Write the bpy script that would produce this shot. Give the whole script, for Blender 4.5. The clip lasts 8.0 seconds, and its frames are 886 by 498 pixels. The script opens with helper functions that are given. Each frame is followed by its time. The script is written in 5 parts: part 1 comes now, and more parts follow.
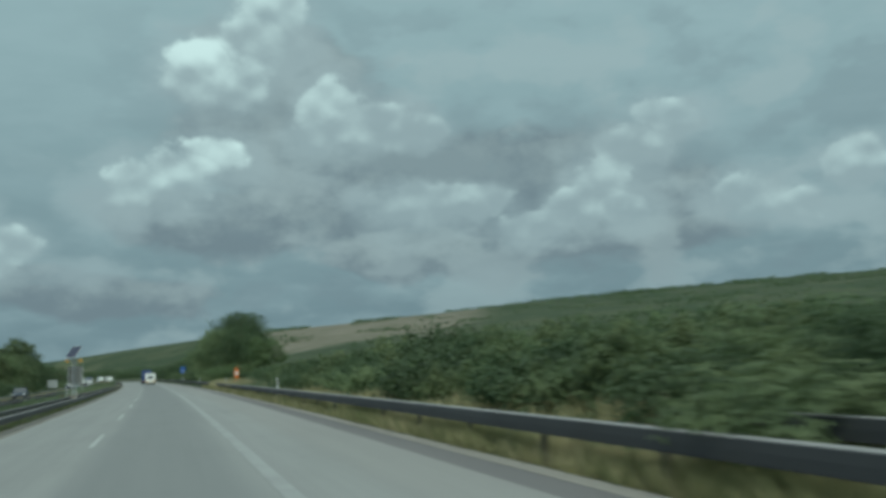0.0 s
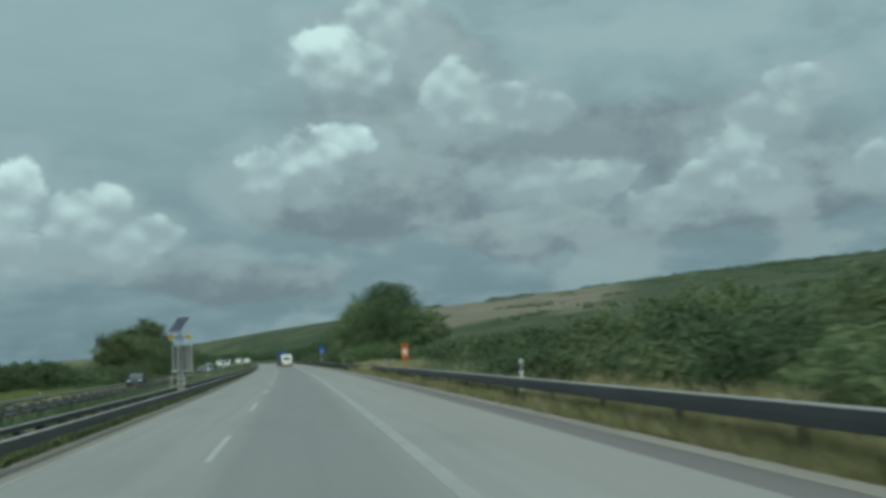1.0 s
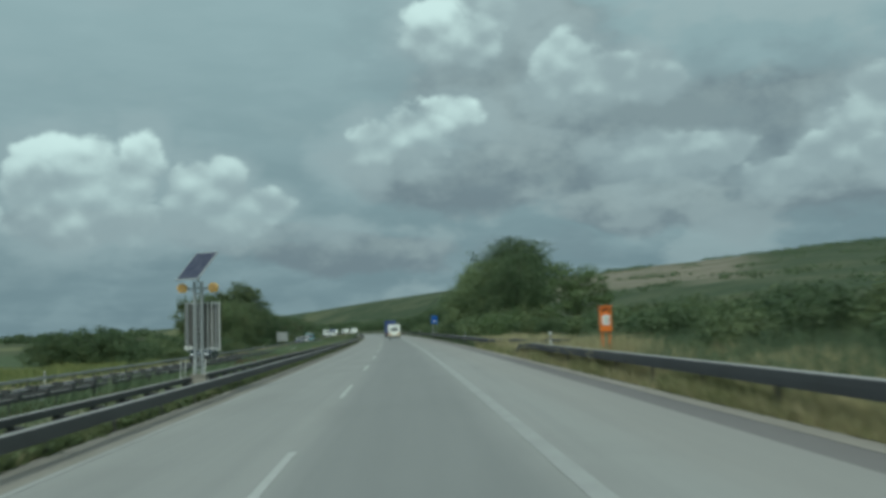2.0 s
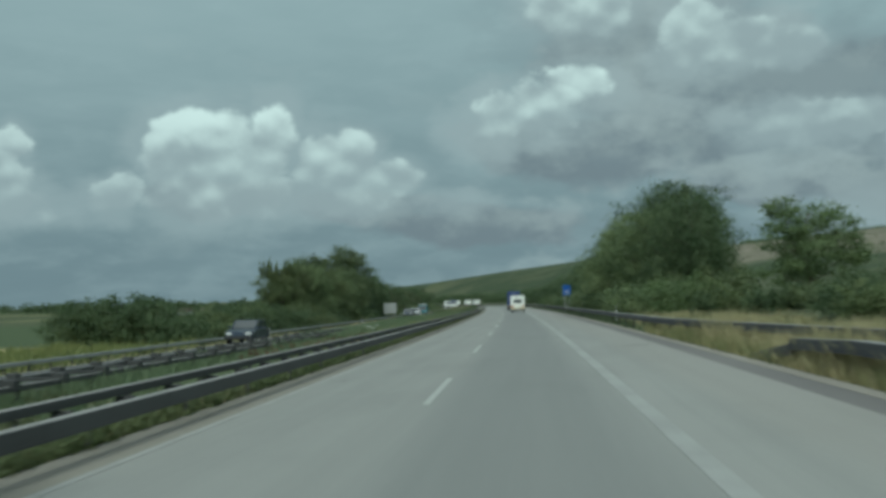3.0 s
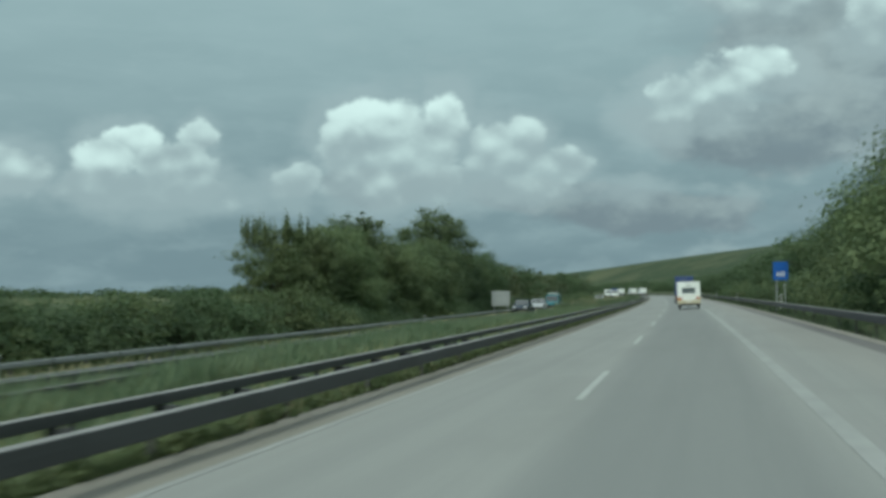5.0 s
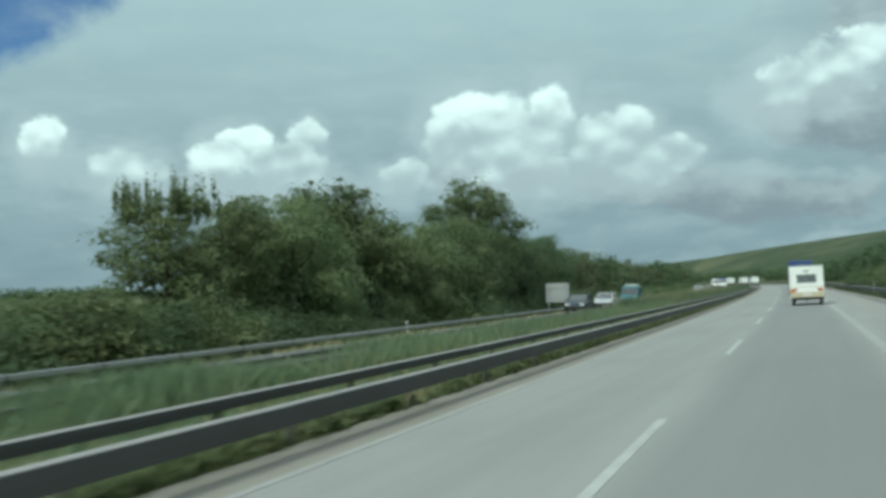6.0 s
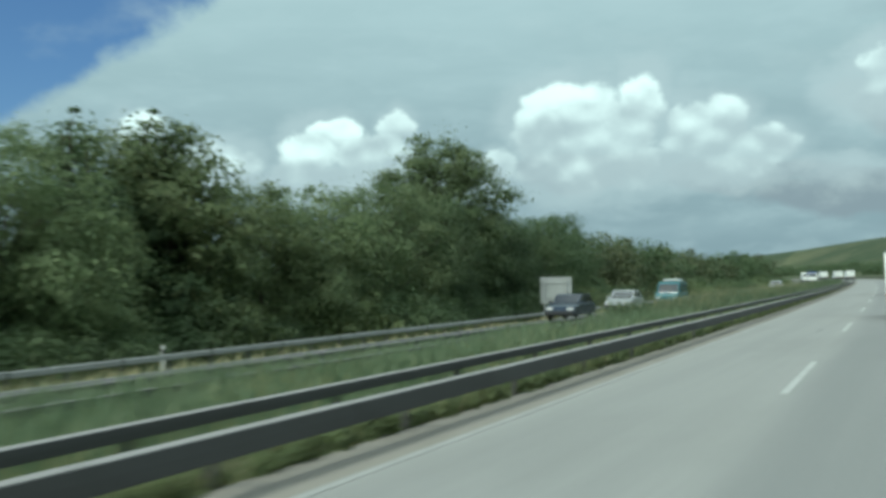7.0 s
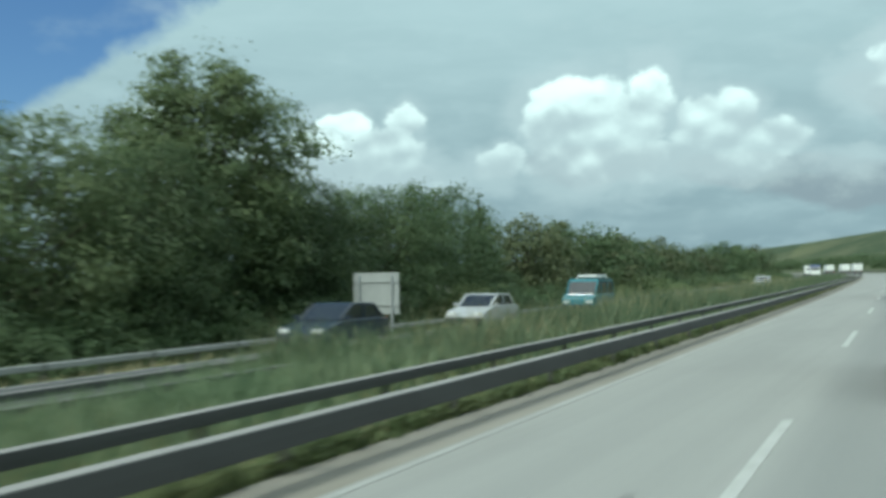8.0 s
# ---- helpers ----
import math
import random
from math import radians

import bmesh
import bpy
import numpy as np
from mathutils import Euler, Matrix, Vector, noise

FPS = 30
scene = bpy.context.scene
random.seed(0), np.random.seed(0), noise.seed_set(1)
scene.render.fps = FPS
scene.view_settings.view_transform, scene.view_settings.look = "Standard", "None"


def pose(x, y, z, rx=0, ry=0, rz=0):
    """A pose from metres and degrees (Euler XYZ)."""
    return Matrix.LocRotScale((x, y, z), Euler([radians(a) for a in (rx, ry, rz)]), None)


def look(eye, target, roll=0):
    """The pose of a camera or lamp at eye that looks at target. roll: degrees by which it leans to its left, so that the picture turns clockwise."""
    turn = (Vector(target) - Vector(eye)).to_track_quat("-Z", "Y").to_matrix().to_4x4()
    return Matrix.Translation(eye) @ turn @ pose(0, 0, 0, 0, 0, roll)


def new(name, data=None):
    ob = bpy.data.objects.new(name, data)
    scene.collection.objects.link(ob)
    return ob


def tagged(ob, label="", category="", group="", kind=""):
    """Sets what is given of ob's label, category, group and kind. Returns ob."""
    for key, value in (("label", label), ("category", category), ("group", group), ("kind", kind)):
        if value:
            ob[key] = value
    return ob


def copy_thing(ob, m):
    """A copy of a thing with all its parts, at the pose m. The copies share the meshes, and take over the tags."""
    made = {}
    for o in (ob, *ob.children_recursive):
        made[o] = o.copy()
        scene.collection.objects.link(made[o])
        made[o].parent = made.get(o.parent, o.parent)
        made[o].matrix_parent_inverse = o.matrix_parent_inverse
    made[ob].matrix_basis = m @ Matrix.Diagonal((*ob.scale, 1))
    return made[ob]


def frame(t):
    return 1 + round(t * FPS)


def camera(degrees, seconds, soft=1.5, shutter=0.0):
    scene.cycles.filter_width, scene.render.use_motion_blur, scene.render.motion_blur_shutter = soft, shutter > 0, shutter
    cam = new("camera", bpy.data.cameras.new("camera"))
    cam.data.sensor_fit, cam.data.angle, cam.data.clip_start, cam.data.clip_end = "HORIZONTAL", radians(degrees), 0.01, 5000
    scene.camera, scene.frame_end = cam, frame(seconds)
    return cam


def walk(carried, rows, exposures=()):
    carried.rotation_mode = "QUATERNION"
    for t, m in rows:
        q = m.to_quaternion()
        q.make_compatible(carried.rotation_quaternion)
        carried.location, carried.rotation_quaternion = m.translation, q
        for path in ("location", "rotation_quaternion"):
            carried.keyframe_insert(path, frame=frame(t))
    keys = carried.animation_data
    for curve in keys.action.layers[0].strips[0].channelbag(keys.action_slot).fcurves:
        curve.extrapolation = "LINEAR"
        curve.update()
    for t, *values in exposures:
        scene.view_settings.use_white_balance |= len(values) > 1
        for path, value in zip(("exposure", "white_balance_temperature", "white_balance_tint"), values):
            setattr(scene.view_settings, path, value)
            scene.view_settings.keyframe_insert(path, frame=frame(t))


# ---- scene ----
# The motorway runs along +y and bends slightly to the left; X is the distance
# to the right of the middle of the right-hand lane's path.
cam = camera(47.0, 8.0, soft=3.6, shutter=0.3)
PATH = (  # seconds, x, y, z, yaw to the left, pitch up, roll
    (0, 0.19, 0.00, 1.72, -15.23, 6.65, -1.80),
    (0.5, 0.06, 13.78, 1.72, -11.49, 6.23, -1.95),
    (1, -0.09, 27.56, 1.71, -8.00, 5.75, -2.50),
    (2.5, -0.31, 68.86, 1.71, 1.66, 3.64, -1.00),
    (3, -0.43, 82.62, 1.70, 5.27, 2.99, -0.98),
    (3.5, -0.60, 96.37, 1.70, 7.04, 2.69, -1.26),
    (4, -0.81, 110.11, 1.69, 9.63, 2.52, -1.20),
    (4.5, -1.05, 123.85, 1.69, 12.59, 2.44, -0.63),
    (5, -1.25, 137.59, 1.68, 14.83, 2.39, -0.32),
    (6.5, -2.27, 178.76, 1.66, 23.90, 1.92, -1.35),
    (7, -2.71, 192.47, 1.65, 25.84, 1.72, -0.88),
    (7.5, -3.24, 206.18, 1.64, 26.23, 1.56, -0.96),
    (8, -3.85, 219.88, 1.63, 26.35, 1.36, -0.88),
)
walk(cam, [(t, pose(x, y, z, 90 + pitch, 0, yaw) @ pose(0, 0, 0, 0, 0, roll)) for t, x, y, z, yaw, pitch, roll in PATH],
     exposures=[(0.0, 0.04, 5900, -5), (1.0, 0.04, 5930, -5), (2.5, 0.03, 6000, -4), (4.0, 0.02, 6050, -4), (5.0, 0.20, 6050, -4), (6.0, 0.55, 6050, -4), (6.5, 0.60, 6050, -4), (7.2, 0.69, 6050, -4), (8.0, 0.76, 6050, -4)])

# ---------------------------------------------------------------- sky and sun
SUN_ELEVATION, SUN_AZIMUTH = 47.0, 200.0  # degrees; azimuth clockwise from +y


class Nodes:
    """Short hand for a node tree."""

    def __init__(self, tree):
        self.tree = tree
        tree.nodes.clear()

    def add(self, kind, **settings):
        node = self.tree.nodes.new(kind)
        for key, value in settings.items():
            if key == "operation":
                node.operation = value
            elif key == "blend_type":
                node.blend_type = value
            elif key == "data_type":
                node.data_type = value
        return node

    def put(self, socket, value):
        if isinstance(value, bpy.types.NodeSocket):
            self.tree.links.new(value, socket)
        elif isinstance(value, (tuple, list)) and len(value) == 3 and socket.type == "RGBA":
            socket.default_value = (*value, 1)
        else:
            socket.default_value = value

    def math(self, operation, a, b=0.0, c=0.0):
        node = self.add("ShaderNodeMath", operation=operation)
        for socket, value in zip(node.inputs, (a, b, c)):
            self.put(socket, value)
        return node.outputs[0]

    def mix(self, factor, a, b, blend="MIX"):
        node = self.add("ShaderNodeMixRGB", blend_type=blend)
        for socket, value in zip(node.inputs, (factor, a, b)):
            self.put(socket, value)
        return node.outputs[0]

    def step(self, value, low, high):
        node = self.add("ShaderNodeMapRange")
        node.interpolation_type = "SMOOTHSTEP"
        for socket, v in zip(node.inputs, (value, low, high, 0.0, 1.0)):
            self.put(socket, v)
        return node.outputs[0]

    def noise(self, vector, scale, detail=4.0, rough=0.55, distort=0.0):
        node = self.add("ShaderNodeTexNoise")
        self.put(node.inputs["Vector"], vector)
        for key, value in (("Scale", scale), ("Detail", detail), ("Roughness", rough), ("Distortion", distort)):
            self.put(node.inputs[key], value)
        return node.outputs[0]

    def stretch(self, vector, scale, shift=(0, 0, 0)):
        node = self.add("ShaderNodeMapping")
        self.put(node.inputs["Vector"], vector)
        node.inputs["Location"].default_value = shift
        node.inputs["Scale"].default_value = scale
        return node.outputs[0]


# bright heaps of cumulus: azimuth, elevation, half width, half height in degrees, strength
HEAPS = (
    (-19.2, 9.5, 1.8, 1.6, 1.0), (-17.0, 9.1, 1.9, 1.7, 0.90), (-14.9, 9.6, 1.5, 1.5, 0.95), (-20.2, 7.8, 1.6, 1.7, 0.72), (-15.2, 8.0, 1.7, 1.7, 0.68), (-17.6, 7.4, 3.4, 2.0, 0.55), (-23.0, 6.3, 1.9, 0.9, 0.60),
    (-12.0, 8.3, 1.4, 1.5, 0.68), (-10.4, 8.2, 1.6, 1.6, 0.62), (-10.8, 7.0, 2.8, 1.3, 0.46), (-8.0, 7.0, 1.7, 1.1, 0.52), (-14.5, 6.0, 8.0, 0.9, 0.32),
    (-31.9, 8.1, 1.7, 1.1, 1.0), (-33.2, 7.0, 1.5, 1.4, 0.85), (-30.3, 6.9, 1.6, 1.3, 0.72), (-28.3, 8.6, 1.1, 1.0, 0.75), (-29.0, 7.0, 2.0, 1.2, 0.55), (-42.2, 8.0, 1.3, 1.5, 1.0), (-38.2, 6.6, 2.3, 1.2, 0.6), (-31.0, 5.6, 5.4, 1.0, 0.35),
    (1.5, 16.7, 2.4, 1.7, 1.0), (3.6, 16.2, 1.9, 1.2, 0.72), (5.9, 19.8, 2.4, 1.9, 0.8), (4.8, 18.2, 1.9, 1.3, 0.60), (9.2, 14.6, 2.1, 1.7, 0.70), (11.4, 13.8, 2.7, 1.3, 0.60), (13.8, 13.3, 2.0, 1.0, 0.42), (8.6, 13.0, 1.8, 0.9, 0.42),
    (2.4, 12.0, 2.0, 1.3, 0.95), (0.6, 10.9, 2.3, 1.3, 0.82), (-1.8, 10.5, 1.7, 1.3, 0.70), (-3.8, 9.5, 1.6, 0.9, 0.42), (14.0, 9.2, 3.0, 1.1, 0.38), (17.2, 9.5, 2.1, 0.9, 0.34), (28.4, 13.5, 2.2, 1.0, 0.40), (26.2, 12.0, 2.5, 1.2, 0.38),
    (24.2, 10.3, 2.0, 1.3, 0.46), (23.0, 9.0, 2.5, 1.1, 0.40), (25.5, 8.6, 1.4, 0.9, 0.44), (32.0, 9.1, 2.1, 1.1, 0.44), (34.6, 8.3, 1.8, 0.9, 0.36), (37.5, 10.3, 1.8, 1.3, 0.52), (20.6, 8.1, 2.3, 0.8, 0.36),
)
# broad grey bodies and undersides
SHADES = (
    (4.5, 13.6, 4.6, 2.4, 1.0), (9.0, 12.0, 5.6, 1.4, 1.0), (13.5, 11.2, 4.6, 1.1, 1.0), (13.0, 6.6, 4.2, 1.1, 0.9), (2.0, 9.3, 4.8, 1.0, 0.9), (21.5, 11.6, 4.0, 1.0, 0.9), (26.0, 7.2, 6.5, 0.9, 0.7),
    (-17.5, 6.1, 5.0, 0.8, 0.8), (-9.5, 5.5, 4.2, 0.8, 0.7), (-4.0, 4.3, 6.5, 0.9, 0.6),
    (5.6, 14.8, 6.4, 4.2, 0.9), (13.0, 11.0, 8.5, 3.2, 0.8), (23.0, 10.2, 8.5, 3.4, 0.7), (3.0, 8.6, 5.5, 1.6, 0.8),
)


def build_sky():
    world = bpy.data.worlds.new("sky")
    scene.world = world
    world.use_nodes = True
    n = Nodes(world.node_tree)
    sky = n.add("ShaderNodeTexSky")
    sky.sky_type, sky.sun_disc = "NISHITA", False
    sky.sun_elevation, sky.sun_rotation = radians(SUN_ELEVATION), radians(SUN_AZIMUTH)
    where = n.add("ShaderNodeTexCoord").outputs["Generated"]
    parts = n.add("ShaderNodeSeparateXYZ")
    n.put(parts.inputs[0], where)
    x, y, z = parts.outputs
    az = n.math("MULTIPLY", n.math("ARCTAN2", x, y), 57.2958)
    el = n.math("MULTIPLY", n.math("ARCSINE", z), 57.2958)
    def bumps(scale, lift):
        """Rounded bumps, like the heads of a cauliflower."""
        cell = n.add("ShaderNodeTexVoronoi")
        cell.feature = "SMOOTH_F1"
        n.put(cell.inputs["Vector"], n.stretch(where, (1, 1, 1.2), (2, 5, 1 + 1.2 * lift)))
        n.put(cell.inputs["Scale"], scale)
        cell.inputs["Smoothness"].default_value = 0.55
        return n.math("SUBTRACT", 1.0, n.math("MULTIPLY", cell.outputs["Distance"], 1.25))

    rough = n.noise(n.stretch(where, (1, 1, 1.3), (1, 8, 4)), 26.0, 7.0, 0.58)
    puff = n.math("ADD", n.math("MULTIPLY", bumps(17.0, 0.0), 0.62), n.math("MULTIPLY", bumps(42.0, 0.0), 0.38))
    puff_up = n.math("ADD", n.math("MULTIPLY", bumps(17.0, 0.012), 0.62), n.math("MULTIPLY", bumps(42.0, 0.012), 0.38))
    bend = n.math("SUBTRACT", n.noise(n.stretch(where, (1, 1, 1.3), (5, 2, 1)), 18.0, 4.0, 0.6), 0.5)
    az_w, el_w = n.math("ADD", az, n.math("MULTIPLY", bend, 2.2)), n.math("ADD", el, n.math("MULTIPLY", bend, -1.5))

    def field(blobs):
        """How deep inside the heaps a direction lies, and how high up in them; undersides spread wider than tops."""
        deep, high_up = -1.0, 0.0
        for a, e, wide, high, strength in blobs:
            da = n.math("DIVIDE", n.math("SUBTRACT", az_w, a), wide)
            de = n.math("DIVIDE", n.math("SUBTRACT", el_w, e), high)
            up = n.math("MAXIMUM", de, n.math("MULTIPLY", de, -0.7))
            d = n.math("SQRT", n.math("ADD", n.math("MULTIPLY", da, da), n.math("MULTIPLY", up, up)))
            deep = n.math("MAXIMUM", deep, n.math("SUBTRACT", 1.0, d))
            lit = n.math("MULTIPLY", n.step(de, -1.8, 0.8), n.math("MULTIPLY", n.math("SUBTRACT", 1.0, n.step(d, 0.8, 1.5)), strength))
            high_up = n.math("MAXIMUM", high_up, lit)
        return deep, high_up

    # an even veil of high cloud, with streaks
    streaks = n.noise(n.stretch(where, (1.0, 1.0, 5.0)), 5.0, 5.0, 0.55, 0.3)
    fine = n.noise(n.stretch(where, (1.0, 1.0, 3.0)), 13.0, 6.0, 0.6, 0.2)
    lift = n.step(el, -2.0, 22.0)
    veil = n.mix(lift, (0.168, 0.224, 0.252), (0.312, 0.399, 0.417))
    veil = n.mix(n.step(el, 24.0, 75.0), veil, (1.15, 1.18, 1.16))
    veil = n.mix(n.math("MULTIPLY", n.step(streaks, 0.38, 0.70), 0.14), veil, (0.42, 0.51, 0.53))
    lumps = n.math("MULTIPLY", n.step(fine, 0.46, 0.68), n.math("SUBTRACT", 0.16, n.math("MULTIPLY", lift, 0.1)))
    veil = n.mix(lumps, veil, (0.42, 0.50, 0.52))
    # open sky beyond the veil
    line = n.math("ADD", 9.4, n.math("MULTIPLY", n.math("ADD", az_w, 47.4), 0.644))
    gap = n.step(n.math("SUBTRACT", el_w, line), -0.5, 1.1)
    gap = n.math("MULTIPLY", gap, n.math("MULTIPLY", n.step(az, -110.0, -95.0), n.math("SUBTRACT", 1.0, n.step(az, -36.0, -27.0))))
    clear = n.mix(1.0, sky.outputs[0], (0.036, 0.047, 0.062), "MULTIPLY")
    colour = n.mix(gap, veil, clear)
    # grey, mottled cloud bodies
    shade, shade_lit = field(SHADES)
    mottle = n.noise(n.stretch(where, (1, 1, 1.9), (4, 4, 2)), 10.0, 4.0, 0.52)
    cover = n.step(n.math("ADD", shade, n.math("MULTIPLY", n.math("SUBTRACT", mottle, 0.5), 1.7)), -0.20, 0.20)
    grey = n.mix(n.step(n.math("ADD", shade_lit, n.math("MULTIPLY", n.math("SUBTRACT", rough, 0.5), 2.2)), 0.15, 1.0), (0.178, 0.214, 0.240), (0.262, 0.304, 0.318))
    colour = n.mix(n.math("MULTIPLY", cover, 0.90), colour, grey)
    side = n.math("MULTIPLY", n.step(az, -10.0, 4.0), n.math("SUBTRACT", 1.0, n.step(el, 17.0, 24.0)))
    colour = n.mix(n.math("MULTIPLY", n.math("MULTIPLY", side, n.step(mottle, 0.49, 0.62)), 0.42), colour, (0.385, 0.440, 0.447))
    colour = n.mix(n.math("MULTIPLY", n.math("MULTIPLY", side, n.math("SUBTRACT", 1.0, n.step(mottle, 0.36, 0.49))), 0.32), colour, (0.188, 0.232, 0.260))
    # the cumulus itself, lit from above
    deep, high_up = field(HEAPS)
    knobs = n.math("ADD", n.math("MULTIPLY", n.math("SUBTRACT", puff, 0.5), 0.50), n.math("MULTIPLY", n.math("SUBTRACT", rough, 0.5), 1.0))
    dense = n.math("ADD", deep, knobs)
    mask = n.step(dense, -0.12, 0.22)
    halo = n.math("MULTIPLY", n.step(n.math("ADD", deep, n.math("MULTIPLY", n.math("SUBTRACT", mottle, 0.5), 2.6)), -0.85, 0.15), 0.55)
    colour = n.mix(halo, colour, (0.345, 0.408, 0.425))
    relief = n.math("MULTIPLY", n.math("SUBTRACT", puff, puff_up), 1.1)
    light = n.step(n.math("ADD", n.math("ADD", n.math("MULTIPLY", high_up, 0.88), relief), n.math("MULTIPLY", n.math("SUBTRACT", rough, 0.5), 0.75)), 0.08, 1.10)
    body = n.mix(light, (0.315, 0.372, 0.390), (0.66, 0.775, 0.75))
    colour = n.mix(n.math("MULTIPLY", mask, n.math("ADD", 0.46, n.math("MULTIPLY", high_up, 0.52))), colour, body)
    shine = n.add("ShaderNodeBackground")
    n.put(shine.inputs[0], colour)
    shine.inputs[1].default_value = 1.0
    out = n.add("ShaderNodeOutputWorld")
    n.tree.links.new(shine.outputs[0], out.inputs[0])


build_sky()
sun_data = bpy.data.lights.new("sun", "SUN")
sun_data.energy, sun_data.angle, sun_data.color = 1.7, radians(12), (1.0, 0.96, 0.88)
sun = new("sun", sun_data)
_a, _e = radians(SUN_AZIMUTH), radians(SUN_ELEVATION)
sun.matrix_world = look((0, 0, 0), (-math.sin(_a) * math.cos(_e), -math.cos(_a) * math.cos(_e), -math.sin(_e)))

# ---------------------------------------------------------------- materials
def material(name, base, rough=0.8, metal=0.0, second=None, scale=3.0, fine=40.0, amount=0.5, grain=0.12, bump=0.0, spec=0.5, axis=(1, 1, 1), shade=0.0):
    """A surface with two scales of colour change and a fine relief. shade: how much single pieces differ."""
    m = bpy.data.materials.new(name)
    m.use_nodes = True
    n = Nodes(m.node_tree)
    out, skin = n.add("ShaderNodeOutputMaterial"), n.add("ShaderNodeBsdfPrincipled")
    n.tree.links.new(skin.outputs[0], out.inputs[0])
    where = n.stretch(n.add("ShaderNodeTexCoord").outputs["Object"], axis)
    wide, small = n.noise(where, scale, 4.0, 0.6), n.noise(where, fine, 3.0, 0.6)
    second = second or tuple(v * 0.7 for v in base)
    colour = n.mix(n.math("MULTIPLY", n.step(wide, 0.35, 0.68), amount), base, second)
    grey = n.math("ADD", 1.0 - grain, n.math("MULTIPLY", small, grain * 2))
    if shade:
        grey = n.math("MULTIPLY", grey, n.math("ADD", 1 - shade, n.math("MULTIPLY", n.add("ShaderNodeObjectInfo").outputs["Random"], 2 * shade)))
    tone = n.add("ShaderNodeCombineColor")
    for socket in tone.inputs[:3]:
        n.put(socket, grey)
    n.put(skin.inputs["Base Color"], n.mix(1.0, colour, tone.outputs[0], "MULTIPLY"))
    n.put(skin.inputs["Roughness"], n.math("ADD", rough - 0.06, n.math("MULTIPLY", small, 0.12)))
    skin.inputs["Metallic"].default_value = metal
    skin.inputs["Specular IOR Level"].default_value = spec
    if bump:
        b = n.add("ShaderNodeBump")
        b.inputs["Strength"].default_value, b.inputs["Distance"].default_value = bump, 0.02
        n.put(b.inputs["Height"], small)
        n.put(skin.inputs["Normal"], b.outputs[0])
    return m


def leaf_material(name, base, second, scale=0.5):
    """Leaves: two greens in drifts, each leaf a little different, with light coming through."""
    m = bpy.data.materials.new(name)
    m.use_nodes = True
    n = Nodes(m.node_tree)
    out = n.add("ShaderNodeOutputMaterial")
    where = n.add("ShaderNodeTexCoord").outputs["Object"]
    each = n.add("ShaderNodeNewGeometry").outputs["Random Per Island"]
    drift = n.step(n.noise(where, scale, 3.0), 0.38, 0.64)
    colour = n.mix(n.math("ADD", n.math("MULTIPLY", drift, 0.65), n.math("MULTIPLY", each, 0.35)), base, second)
    grey = n.math("ADD", 0.88, n.math("MULTIPLY", each, 0.24))
    grey = n.math("MULTIPLY", grey, n.math("ADD", 0.85, n.math("MULTIPLY", n.add("ShaderNodeObjectInfo").outputs["Random"], 0.3)))
    tone = n.add("ShaderNodeCombineColor")
    for socket in tone.inputs[:3]:
        n.put(socket, grey)
    colour = n.mix(1.0, colour, tone.outputs[0], "MULTIPLY")
    skin, glow, both = n.add("ShaderNodeBsdfPrincipled"), n.add("ShaderNodeBsdfTranslucent"), n.add("ShaderNodeMixShader")
    n.put(skin.inputs["Base Color"], colour)
    skin.inputs["Roughness"].default_value = 0.58
    skin.inputs["Specular IOR Level"].default_value = 0.28
    n.put(glow.inputs[0], colour)
    both.inputs[0].default_value = 0.48
    n.tree.links.new(skin.outputs[0], both.inputs[1])
    n.tree.links.new(glow.outputs[0], both.inputs[2])
    n.tree.links.new(both.outputs[0], out.inputs[0])
    return m


